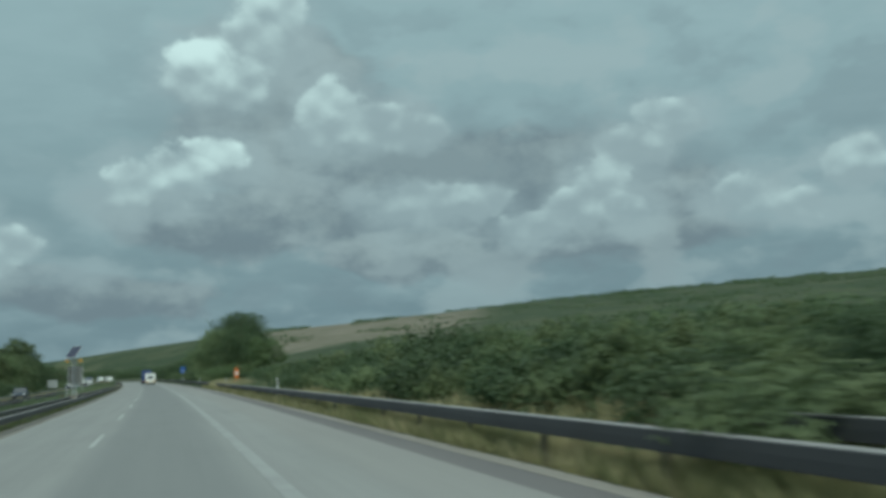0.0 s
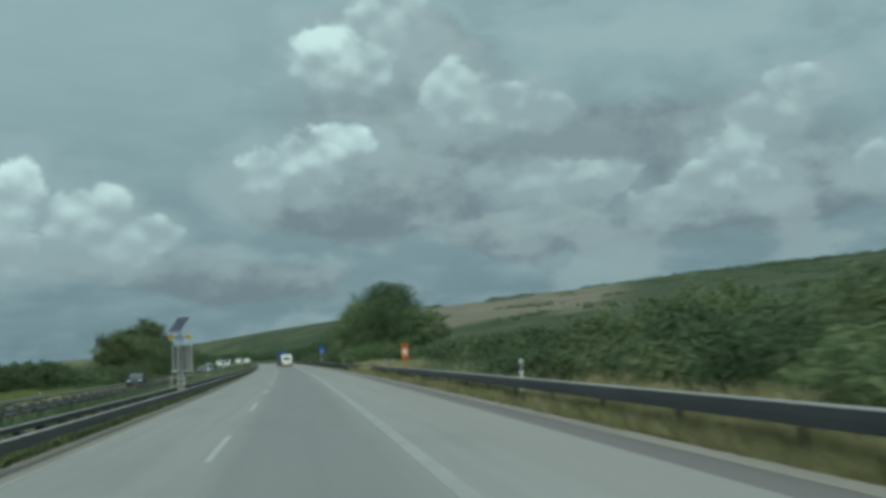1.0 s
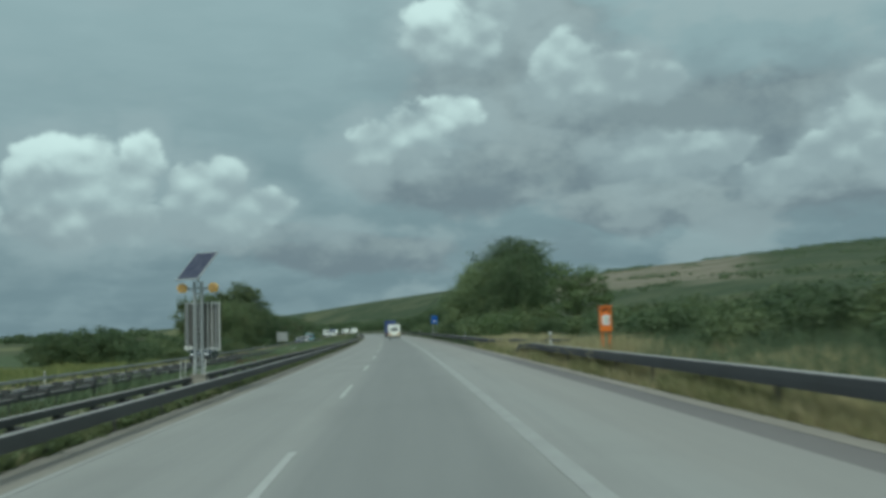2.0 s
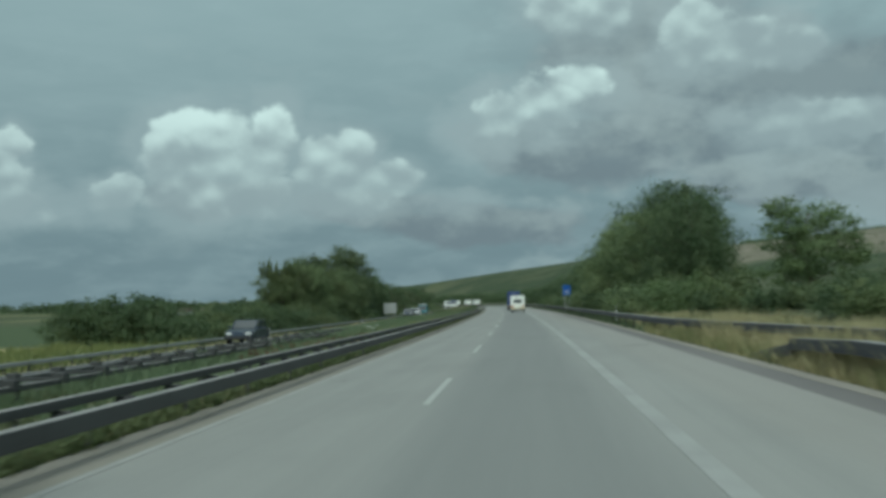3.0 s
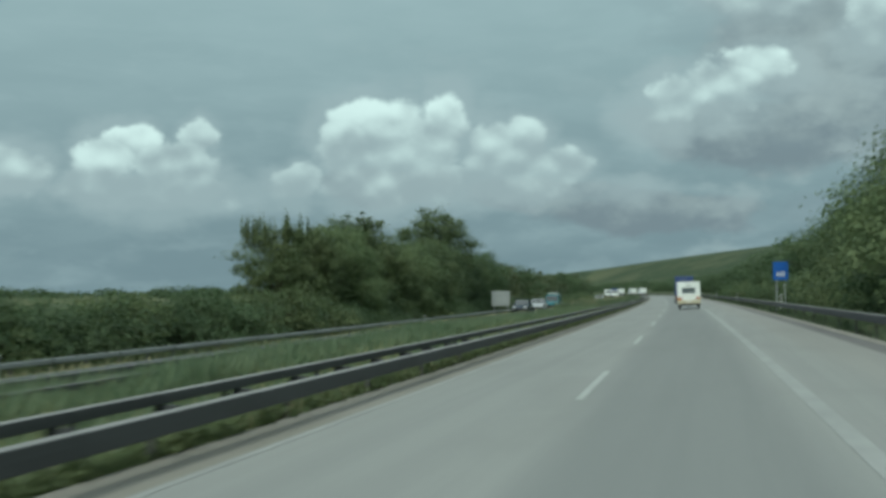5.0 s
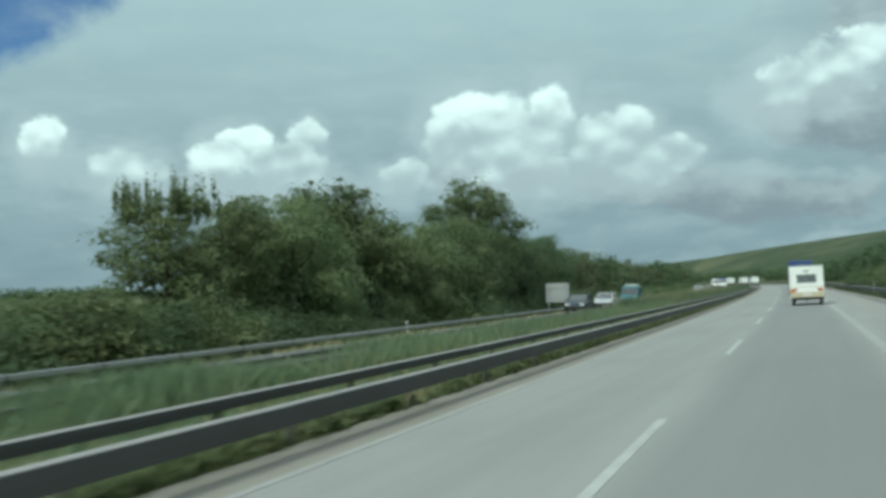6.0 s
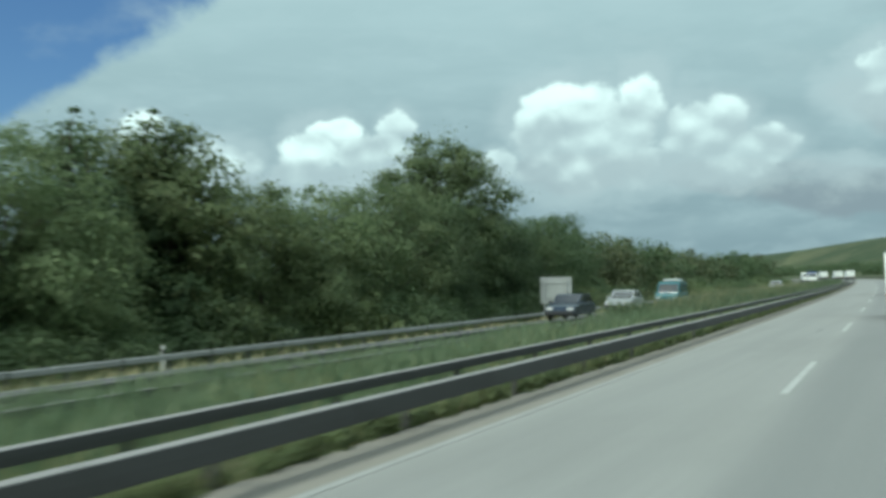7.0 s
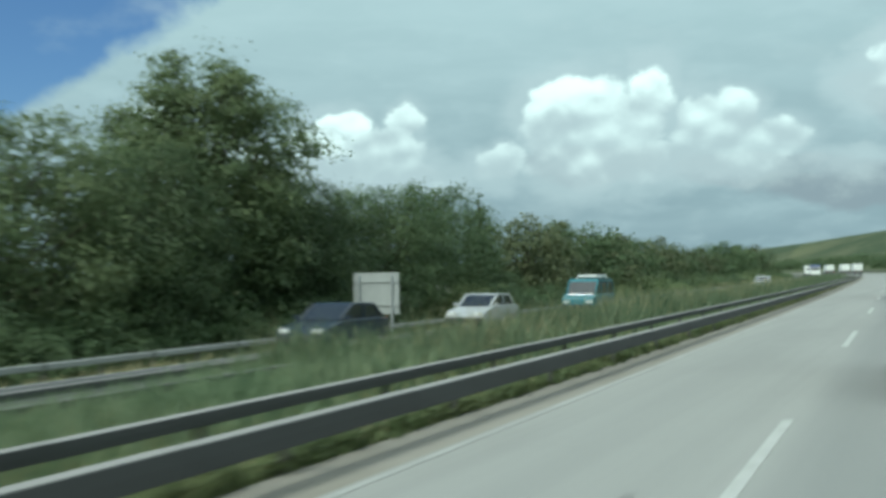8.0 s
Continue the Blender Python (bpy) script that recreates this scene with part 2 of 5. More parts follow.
def ground_material():
    """Meadow and fields: greens near by, straw along the verge, ploughed and fallow patches on the hill."""
    m = bpy.data.materials.new("meadow_and_fields")
    m.use_nodes = True
    n = Nodes(m.node_tree)
    out, skin = n.add("ShaderNodeOutputMaterial"), n.add("ShaderNodeBsdfPrincipled")
    n.tree.links.new(skin.outputs[0], out.inputs[0])
    where = n.add("ShaderNodeTexCoord").outputs["Object"]
    p = n.add("ShaderNodeSeparateXYZ")
    n.put(p.inputs[0], where)
    x, y, z = p.outputs
    far, mid, near = n.noise(where, 0.006, 4.0), n.noise(where, 0.05, 4.0), n.noise(where, 2.5, 4.0, 0.7)
    green = n.mix(n.step(mid, 0.38, 0.62), (0.056, 0.076, 0.042), (0.086, 0.099, 0.058))
    green = n.mix(n.math("MULTIPLY", n.step(near, 0.4, 0.7), 0.5), green, (0.135, 0.135, 0.075))
    # fallow bands high on the slope
    high = n.math("ADD", z, n.math("MULTIPLY", n.math("SUBTRACT", far, 0.5), 26.0))
    band = n.math("MULTIPLY", n.step(high, 10.0, 15.0), n.math("SUBTRACT", 1.0, n.step(high, 48.0, 53.0)))
    band = n.math("MULTIPLY", band, n.math("SUBTRACT", 1.0, n.step(n.math("SUBTRACT", x, n.math("MULTIPLY", n.math("SUBTRACT", y, 110.0), 0.36)), -8.0, 30.0)))
    band = n.math("MULTIPLY", band, n.step(n.math("SUBTRACT", x, n.math("MULTIPLY", n.math("SUBTRACT", y, 110.0), 0.075)), -10.0, 25.0))
    band = n.math("MULTIPLY", band, n.step(n.noise(n.stretch(where, (0.3, 0.3, 4.0)), 0.03, 3.0), 0.28, 0.42))
    colour = n.mix(band, green, n.mix(n.step(mid, 0.4, 0.6), (0.225, 0.200, 0.155), (0.170, 0.160, 0.115)))
    # dark scrub on the slope
    scrub = n.math("MULTIPLY", n.step(n.noise(where, 0.03, 6.0, 0.7), 0.41, 0.56), n.step(z, 3.0, 8.0))
    colour = n.mix(n.math("MULTIPLY", scrub, n.math("SUBTRACT", 0.80, n.math("MULTIPLY", band, 0.55))), colour, (0.044, 0.066, 0.036))
    # strips of crop on the plain to the west
    strip = n.noise(n.stretch(where, (0.020, 0.003, 0.0)), 1.0, 1.0)
    west = n.math("SUBTRACT", 1.0, n.step(x, -120.0, -60.0))
    colour = n.mix(n.math("MULTIPLY", west, n.step(strip, 0.48, 0.54)), colour, (0.135, 0.145, 0.075))
    # dry verge beside the hard shoulder, rough grass in the central reserve
    lateral = n.math("ADD", x, n.math("MULTIPLY", n.math("MULTIPLY", y, y), 0.718e-4))
    patch = n.noise(where, 1.1, 4.0, 0.65)
    verge = n.math("MULTIPLY", n.step(lateral, 5.4, 5.7), n.math("SUBTRACT", 1.0, n.step(lateral, 7.6, 9.6)))
    verge = n.math("MULTIPLY", verge, n.math("SUBTRACT", 1.0, n.step(y, 140.0, 160.0)))
    colour = n.mix(n.math("MULTIPLY", verge, 0.85), colour, n.mix(n.step(patch, 0.38, 0.62), (0.33, 0.295, 0.165), (0.19, 0.205, 0.105)))
    reserve = n.math("MULTIPLY", n.step(lateral, -13.0, -12.6), n.math("SUBTRACT", 1.0, n.step(lateral, -5.7, -5.4)))
    reserve = n.math("MULTIPLY", reserve, n.math("SUBTRACT", 1.0, n.step(y, 430.0, 470.0)))
    colour = n.mix(n.math("MULTIPLY", reserve, 0.8), colour, n.mix(n.step(patch, 0.40, 0.62), (0.115, 0.145, 0.080), (0.165, 0.165, 0.100)))
    # stubble and meadow strips west of the opposite carriageway
    wobble = n.math("ADD", y, n.math("MULTIPLY", n.math("SUBTRACT", mid, 0.5), 8.0))
    beyond = n.math("SUBTRACT", 1.0, n.step(x, -31.0, -27.0))
    stubble = n.math("MULTIPLY", n.step(wobble, 150.0, 152.0), n.math("SUBTRACT", 1.0, n.step(wobble, 170.0, 173.0)))
    colour = n.mix(n.math("MULTIPLY", beyond, stubble), colour, n.mix(n.step(near, 0.35, 0.65), (0.40, 0.34, 0.17), (0.33, 0.29, 0.15)))
    meadow = n.math("MULTIPLY", n.step(wobble, 173.0, 176.0), n.math("SUBTRACT", 1.0, n.step(wobble, 300.0, 306.0)))
    colour = n.mix(n.math("MULTIPLY", beyond, meadow), colour, n.mix(n.step(near, 0.35, 0.65), (0.066, 0.092, 0.048), (0.082, 0.108, 0.056)))
    n.put(skin.inputs["Base Color"], colour)
    skin.inputs["Roughness"].default_value = 0.95
    skin.inputs["Specular IOR Level"].default_value = 0.1
    b = n.add("ShaderNodeBump")
    b.inputs["Strength"].default_value, b.inputs["Distance"].default_value = 0.6, 0.06
    n.put(b.inputs["Height"], n.noise(where, 5.0, 4.0, 0.7))
    n.put(skin.inputs["Normal"], b.outputs[0])
    return m


def concrete_material():
    """Grey concrete carriageway with darker rubber in the wheel paths of the lanes, patches and fine grain."""
    m = bpy.data.materials.new("road_concrete")
    m.use_nodes = True
    n = Nodes(m.node_tree)
    out, skin = n.add("ShaderNodeOutputMaterial"), n.add("ShaderNodeBsdfPrincipled")
    n.tree.links.new(skin.outputs[0], out.inputs[0])
    across = n.add("ShaderNodeAttribute")
    across.attribute_name = "across"
    where = n.add("ShaderNodeTexCoord").outputs["Object"]
    lat = n.math("ADD", across.outputs["Fac"], n.math("MULTIPLY", n.math("SUBTRACT", n.noise(n.stretch(where, (0.6, 0.03, 0.6)), 1.0, 3.0), 0.5), 0.7))
    long_noise = n.noise(n.stretch(where, (1.6, 0.035, 1.0)), 1.0, 4.0, 0.6)
    patches = n.noise(n.stretch(where, (0.35, 0.12, 1.0)), 1.0, 4.0, 0.6)
    grain = n.noise(where, 30.0, 3.0, 0.7)
    colour = n.mix(n.step(long_noise, 0.35, 0.68), (0.275, 0.280, 0.262), (0.248, 0.253, 0.238))
    colour = n.mix(n.math("MULTIPLY", n.step(patches, 0.46, 0.70), 0.35), colour, (0.200, 0.203, 0.190))
    lane = n.math("SUBTRACT", 1.0, n.step(n.math("ABSOLUTE", lat), 1.0, 1.9))
    colour = n.mix(n.math("MULTIPLY", lane, 0.62), colour, (0.172, 0.180, 0.175))
    other = n.math("SUBTRACT", 1.0, n.step(n.math("ABSOLUTE", n.math("ADD", lat, 3.3)), 0.8, 1.7))
    colour = n.mix(n.math("MULTIPLY", other, 0.12), colour, (0.170, 0.176, 0.170))
    colour = n.mix(n.math("MULTIPLY", n.step(lat, 2.7, 3.7), 0.40), colour, (0.268, 0.256, 0.230))
    tone = n.add("ShaderNodeCombineColor")
    for socket in tone.inputs[:3]:
        n.put(socket, n.math("ADD", 0.88, n.math("MULTIPLY", grain, 0.24)))
    n.put(skin.inputs["Base Color"], n.mix(1.0, colour, tone.outputs[0], "MULTIPLY"))
    skin.inputs["Roughness"].default_value = 0.82
    skin.inputs["Specular IOR Level"].default_value = 0.3
    b = n.add("ShaderNodeBump")
    b.inputs["Strength"].default_value, b.inputs["Distance"].default_value = 0.3, 0.004
    n.put(b.inputs["Height"], grain)
    n.put(skin.inputs["Normal"], b.outputs[0])
    return m


FAR_ASPHALT = material("worn_dark_asphalt", (0.085, 0.088, 0.090), 0.95, second=(0.11, 0.11, 0.105), scale=0.4, fine=25, axis=(1, 0.2, 1), spec=0.15)
GROUND = ground_material()
CONCRETE = concrete_material()
ASPHALT = material("asphalt", (0.150, 0.145, 0.140), 0.9, second=(0.175, 0.168, 0.158), scale=0.4, fine=25, axis=(1, 0.2, 1), bump=0.3)
GUTTER = material("gutter_concrete", (0.285, 0.270, 0.232), 0.88, second=(0.225, 0.210, 0.175), scale=0.8, fine=14, axis=(1, 0.25, 1), bump=0.3)
VERGE_DIRT = material("verge_dirt", (0.225, 0.214, 0.184), 0.95, second=(0.165, 0.156, 0.125), scale=0.9, fine=12, axis=(1, 0.3, 1), bump=0.5)
PAINT = material("road_paint", (0.39, 0.40, 0.38), 0.7, second=(0.30, 0.305, 0.285), scale=2.0, fine=18, amount=0.7, grain=0.18)
PAINT_WORN = material("worn_road_paint", (0.308, 0.316, 0.300), 0.75, second=(0.258, 0.263, 0.25), scale=0.7, fine=12, amount=0.9, grain=0.2)
# barrier steel in two tones: shade painted into the first, skylight into the second
STEEL = material("shaded_galvanised_steel", (0.060, 0.063, 0.063), 0.8, 0.1, second=(0.045, 0.046, 0.045), scale=1.2, fine=20, axis=(1, 0.4, 1), bump=0.1, shade=0.08)
CAP_STEEL = material("skylit_galvanised_steel", (0.255, 0.253, 0.240), 0.8, 0.1, second=(0.19, 0.187, 0.174), scale=1.2, fine=20, axis=(1, 0.3, 1), shade=0.06)
# far barrier: light painted into both tones, skylit top and sunlit sides
PALE_STEEL = material("pale_skylit_steel", (0.52, 0.53, 0.53), 0.6, 0.15, second=(0.42, 0.43, 0.43), scale=1.2, fine=20, axis=(1, 0.3, 1))
FAR_STEEL = material("sunlit_zinc", (0.30, 0.31, 0.305), 0.7, 0.15, second=(0.22, 0.222, 0.215), scale=1.5, fine=20, axis=(1, 0.3, 1))
POST_STEEL = material("post_steel", (0.105, 0.106, 0.100), 0.75, 0.15, second=(0.07, 0.066, 0.058), scale=4, fine=30)
LEAF_DEEP = leaf_material("deep_green_leaves", (0.074, 0.118, 0.056), (0.124, 0.168, 0.080))
LEAF_MID = leaf_material("mid_green_leaves", (0.124, 0.178, 0.082), (0.200, 0.248, 0.118))
LEAF_OLIVE = leaf_material("olive_green_leaves", (0.122, 0.168, 0.073), (0.192, 0.228, 0.104))
LEAF_MUTED = leaf_material("muted_olive_leaves", (0.082, 0.108, 0.054), (0.135, 0.150, 0.074))
LEAF_LIGHT = leaf_material("light_green_leaves", (0.116, 0.177, 0.072), (0.171, 0.226, 0.100))
OLIVE_GRASS = leaf_material("olive_yellow_grass", (0.215, 0.240, 0.112), (0.330, 0.320, 0.160), 0.7)
STRAW = leaf_material("dry_straw_grass", (0.53, 0.47, 0.28), (0.36, 0.34, 0.18), 0.8)
GRASS = leaf_material("green_grass", (0.142, 0.202, 0.112), (0.208, 0.252, 0.148), 0.5)
WEEDS = leaf_material("dark_weeds", (0.092, 0.126, 0.058), (0.165, 0.172, 0.092), 0.8)
CROP = leaf_material("yellow_green_crop", (0.19, 0.23, 0.085), (0.26, 0.27, 0.10), 0.3)
DOCK = leaf_material("dry_dock_weeds", (0.16, 0.10, 0.065), (0.20, 0.15, 0.085), 0.9)
FLOWER = material("white_flower_heads", (0.72, 0.74, 0.68), 0.8, fine=60)
BARK = material("bark", (0.085, 0.068, 0.050), 0.9, second=(0.05, 0.04, 0.03), scale=6, fine=50, bump=0.5)
WHITE = material("white_coachwork", (0.78, 0.80, 0.76), 0.35, second=(0.70, 0.71, 0.66), scale=1.2, fine=9, grain=0.04)
CREAM = material("cream_bumper", (0.55, 0.50, 0.36), 0.45, second=(0.45, 0.40, 0.28), scale=2, fine=20)
GLASS_DARK = material("tinted_window", (0.030, 0.036, 0.040), 0.08, second=(0.02, 0.024, 0.028), scale=1, fine=5, spec=0.8, grain=0.05)
CARAVAN_GLASS = material("caravan_window", (0.13, 0.15, 0.15), 0.15, second=(0.09, 0.10, 0.10), scale=2, fine=5, spec=0.7, grain=0.05)
RUBBER = material("tyre_rubber", (0.018, 0.018, 0.018), 0.9, fine=40, bump=0.2)
RIM = material("wheel_rim", (0.42, 0.43, 0.44), 0.4, 0.6, fine=30)
TAIL_RED = material("red_lamp_glass", (0.38, 0.030, 0.022), 0.25, fine=40, spec=0.7)
TAIL_AMBER = material("amber_lamp_glass", (0.60, 0.22, 0.035), 0.25, fine=40, spec=0.7)
DARK_TRIM = material("dark_plastic_trim", (0.030, 0.031, 0.033), 0.6, fine=40)
TRUCK_BLUE = material("blue_tarpaulin", (0.040, 0.070, 0.190), 0.55, second=(0.03, 0.05, 0.14), scale=1.5, fine=20, bump=0.1)
VAN_TEAL = material("teal_coachwork", (0.030, 0.160, 0.190), 0.3, second=(0.025, 0.13, 0.155), scale=1, fine=12, grain=0.05)
CAR_DARK = material("dark_blue_coachwork", (0.030, 0.042, 0.060), 0.25, scale=1, fine=12, grain=0.05)
CAR_SILVER = material("silver_coachwork", (0.50, 0.52, 0.53), 0.3, 0.3, scale=1, fine=12, grain=0.05)
ORANGE = material("orange_enamel", (0.72, 0.185, 0.025), 0.45, second=(0.60, 0.145, 0.02), scale=4, fine=30, grain=0.06)
SIGN_WHITE = material("white_enamel", (0.70, 0.71, 0.68), 0.5, second=(0.60, 0.60, 0.57), scale=4, fine=30, grain=0.06)
SIGN_BLUE = material("blue_enamel", (0.020, 0.110, 0.420), 0.4, second=(0.018, 0.09, 0.34), scale=4, fine=30, grain=0.06)
SIGN_GREY = material("grey_sign_back", (0.40, 0.42, 0.41), 0.55, 0.1, second=(0.33, 0.35, 0.34), scale=2, fine=18, grain=0.08)
ALU = material("galvanised_lattice", (0.46, 0.48, 0.48), 0.5, 0.3, second=(0.36, 0.38, 0.38), scale=6, fine=40)
CABINET_GREY = material("ribbed_grey_sheet", (0.165, 0.165, 0.155), 0.55, 0.2, second=(0.13, 0.13, 0.125), scale=3, fine=30)
SOLAR_CELL = material("solar_cells", (0.060, 0.064, 0.092), 0.28, second=(0.075, 0.08, 0.105), scale=3, fine=20, spec=0.8)
LAMP_YELLOW = material("yellow_lamp_housing", (0.72, 0.43, 0.040), 0.4, second=(0.62, 0.35, 0.03), scale=5, fine=40)
LENS = material("amber_signal_lens", (0.45, 0.28, 0.10), 0.2, fine=60, spec=0.7)
MARK_BLACK = material("black_marking", (0.020, 0.020, 0.022), 0.6, fine=40)


# ---------------------------------------------------------------- building helpers
def middle(y):
    """x and z of the road's line at y. Far ahead it bends away to the left."""
    a = min(abs(y), 900.0)
    far, turn = abs(y) - a, max(0.0, min(y, 900.0) - 450.0)
    return -0.718e-4 * a * a - 6.0e-4 * turn * turn - (0.669 if y > 0 else 0.129) * far, -0.0175e-4 * a * a


def heading(y):
    """The road's direction at y, degrees to the left of +y."""
    c = min(max(y, -900.0), 900.0)
    return math.degrees(math.atan(1.436e-4 * c + 12.0e-4 * max(0.0, c - 450.0)))


SLOPE = 0.032  # crossfall of the carriageway
PROFILE_X = (-4500, -400, -90, -40, -26, -21, -19.6, -19.0, -18.7, -13.0, -12.3, -9.5, -6.9, -5.7, -5.45, -4.9, 4.57, 5.36, 5.68, 6.2, 7.5, 9.5, 14.0, 25.0, 60.0, 4500)
PROFILE_Z = (-3.0, -2.6, -2.0, -1.6, -1.35, -1.15, -1.05, -0.80, -0.74, -0.56, -0.50, -0.36, -0.30, -0.24, -0.21, -0.22, 0.08, 0.11, 0.16, 0.24, 0.45, 0.80, 1.5, 2.3, 3.2, 3.2)
RIDGE_AZ = (-180, -60, -35, -24, -12, -6, -2.7, 0, 5.5, 9.3, 15.6, 22, 28, 34, 40, 60, 90, 140, 180)
RIDGE_EL = (0.0, 0.0, 0.02, 0.12, 0.45, 1.0, 1.5, 1.85, 2.4, 2.75, 3.2, 3.75, 4.15, 4.4, 4.6, 4.6, 4.0, 1.0, 0.0)


def hill(X, y):
    """Height of the long slope to the east; the strip along the road stays level."""
    dx, dy = middle(y)[0] + X, y - 110.0
    r = math.hypot(dx, dy)
    el = float(np.interp(math.degrees(math.atan2(dx, dy)), RIDGE_AZ, RIDGE_EL))
    s = min(max((r - 70.0) / 830.0, 0.0), 1.0)
    top = 1.7 + 900.0 * math.tan(radians(el)) if el > 0.01 else 0.0
    rise = top * s ** 1.15
    if r > 900:
        rise -= (r - 900.0) * 0.012 * min(1.0, el)
    side = min(max((X - 18.0) / 90.0, 0.0), 1.0) if X > 0 else min(max((-X - 45.0) / 250.0, 0.0), 1.0)
    return rise * side * side * (3 - 2 * side)


def ground_z(X, y):
    """Height of the ground at the lateral place X."""
    return float(np.interp(X, PROFILE_X, PROFILE_Z)) + middle(y)[1] + hill(X, y)


def spot(X, y, z=None, turn=0.0):
    """A pose on the ground at X and y, turned along the road."""
    mx, mz = middle(y)
    return pose(mx + X, y, ground_z(X, y) if z is None else z + mz, 0, 0, heading(y) + turn)


def shape(verts, faces, name="shape"):
    me = bpy.data.meshes.new(name)
    me.from_pydata(verts, [], faces)
    me.update()
    return me


def mesh_of(bm, name, smooth=False):
    me = bpy.data.meshes.new(name)
    bmesh.ops.recalc_face_normals(bm, faces=bm.faces)
    bm.to_mesh(me)
    bm.free()
    for p in me.polygons:
        p.use_smooth = smooth
    return me


def part(name, bm, mat, parent=None, label="", m=None, smooth=False):
    """Links a bmesh or a mesh as ONE mesh object under a thing or a part."""
    me = mesh_of(bm, name, smooth) if isinstance(bm, bmesh.types.BMesh) else bm
    if not me.materials:
        me.materials.append(mat)
    ob = new(name, me)
    if parent is not None:
        ob.parent = parent
    if m is not None:
        ob.matrix_basis = m
    if label:
        tagged(ob, label)
    return ob


def thing(name, m, label, category, group="", kind=""):
    ob = new(name)
    ob.empty_display_size = 0.2
    ob.matrix_basis = m
    return tagged(ob, label, category, group, kind)


def box(bm, size, at=(0, 0, 0), bevel=0.0, rot=(0, 0, 0), taper=1.0):
    """A box of that size round at; taper narrows its top."""
    got = bmesh.ops.create_cube(bm, size=1.0)
    vs = got["verts"]
    for v in vs:
        v.co = Vector((v.co.x * size[0], v.co.y * size[1], v.co.z * size[2]))
        if v.co.z > 0:
            v.co.x *= taper
            v.co.y *= taper
    if bevel:
        edges = list({e for v in vs for e in v.link_edges})
        out = bmesh.ops.bevel(bm, geom=edges, offset=bevel, segments=2, affect="EDGES", profile=0.6)
        vs = list({v for f in out["faces"] for v in f.verts} | {v for v in vs if v.is_valid})
    turn = pose(*at, *rot)
    for v in vs:
        v.co = turn @ v.co
    return bm


def rod(bm, a, b, radius, sides=8, end=None):
    """A round bar from a to b."""
    a, b = Vector(a), Vector(b)
    got = bmesh.ops.create_cone(bm, cap_ends=True, segments=sides, radius1=radius, radius2=radius if end is None else end, depth=(b - a).length)
    turn = Matrix.Translation((a + b) / 2) @ (b - a).to_track_quat("Z", "Y").to_matrix().to_4x4()
    for v in got["verts"]:
        v.co = turn @ v.co
    return bm


def extruded(outline, width, bevel=0.0):
    """A side outline of (y, z), pushed out to width along x."""
    bm = bmesh.new()
    face = bm.faces.new([bm.verts.new((-width / 2, y, z)) for y, z in outline])
    got = bmesh.ops.extrude_face_region(bm, geom=[face])
    bmesh.ops.translate(bm, vec=(width, 0, 0), verts=[g for g in got["geom"] if isinstance(g, bmesh.types.BMVert)])
    if bevel:
        bmesh.ops.recalc_face_normals(bm, faces=bm.faces)
        bmesh.ops.bevel(bm, geom=list(bm.edges), offset=bevel, segments=2, affect="EDGES", profile=0.6)
    return bm


# ---------------------------------------------------------------- ground and road
def build_ground():
    xs = sorted(set([v for v in PROFILE_X if abs(v) < 4000]
                    + [-4500, -3000, -2000, -1400, -1000, -700, -550, -300, -220, -160, -120, -70, -55, -33, -23, -16, -10.8, -8.2,
                       0, 8.5, 11, 17, 20, 30, 36, 44, 52, 70, 84, 100, 120, 145, 175, 210, 250, 300, 350, 400, 450, 500, 560, 620, 680, 740, 820, 900, 1000,
                       1150, 1400, 1800, 2400, 3200, 4500]))
    ys = [-900, -600, -400, -250, -150, -100, -60] + list(range(-40, 420, 8)) + list(range(420, 700, 20)) + list(range(700, 1300, 40)) + [1350, 1450, 1600, 1800, 2100, 2500, 3000, 3700, 4500]
    verts, faces = [], []
    for y in ys:
        mx = middle(y)[0]
        for X in xs:
            rough = 0.0
            if X > 6.3 or X < -20:
                k = min(1.0, (abs(X) - 6) / 20)
                rough = k * 0.35 * noise.noise((X * 0.11, y * 0.11, 0.3)) + k * min(3.0, abs(X) / 120) * noise.noise((X * 0.012, y * 0.012, 5.3))
            verts.append((mx + X, y, ground_z(X, y) + rough))
    w = len(xs)
    for j in range(len(ys) - 1):
        for i in range(w - 1):
            faces.append((j * w + i, j * w + i + 1, (j + 1) * w + i + 1, (j + 1) * w + i))
    me = shape(verts, faces, "ground")
    me.materials.append(GROUND)
    for p in me.polygons:
        p.use_smooth = True
    tagged(new("ground", me), "green verge, meadows and fields rising to a long hill", "ground", kind="structure")


def ribbon(name, X0, X1, z0, z1, y0, y1, mat, thick=0.06, step=4.0, cols=1):
    """A strip of paving with thickness along the road, with its lateral place kept as an attribute."""
    count = max(1, round((y1 - y0) / step))
    verts, faces, lat = [], [], []
    w = cols + 1
    for j in range(count + 1):
        y = y0 + (y1 - y0) * j / count
        mx, mz = middle(y)
        for low in (0, 1):
            for i in range(w):
                X = X0 + (X1 - X0) * i / cols
                verts.append((mx + X, y, mz + z0 + (z1 - z0) * i / cols - low * thick))
                lat.append(X)
    row = 2 * w
    for j in range(count):
        a, b = j * row, (j + 1) * row
        for i in range(cols):
            faces.append((a + i, a + i + 1, b + i + 1, b + i))
        faces.append((a, b, b + w, a + w))
        faces.append((a + cols, a + w + cols, b + w + cols, b + cols))
    me = shape(verts, faces, name)
    me.materials.append(mat)
    layer = me.attributes.new("across", "FLOAT", "POINT")
    layer.data.foreach_set("value", lat)
    return new(name, me)


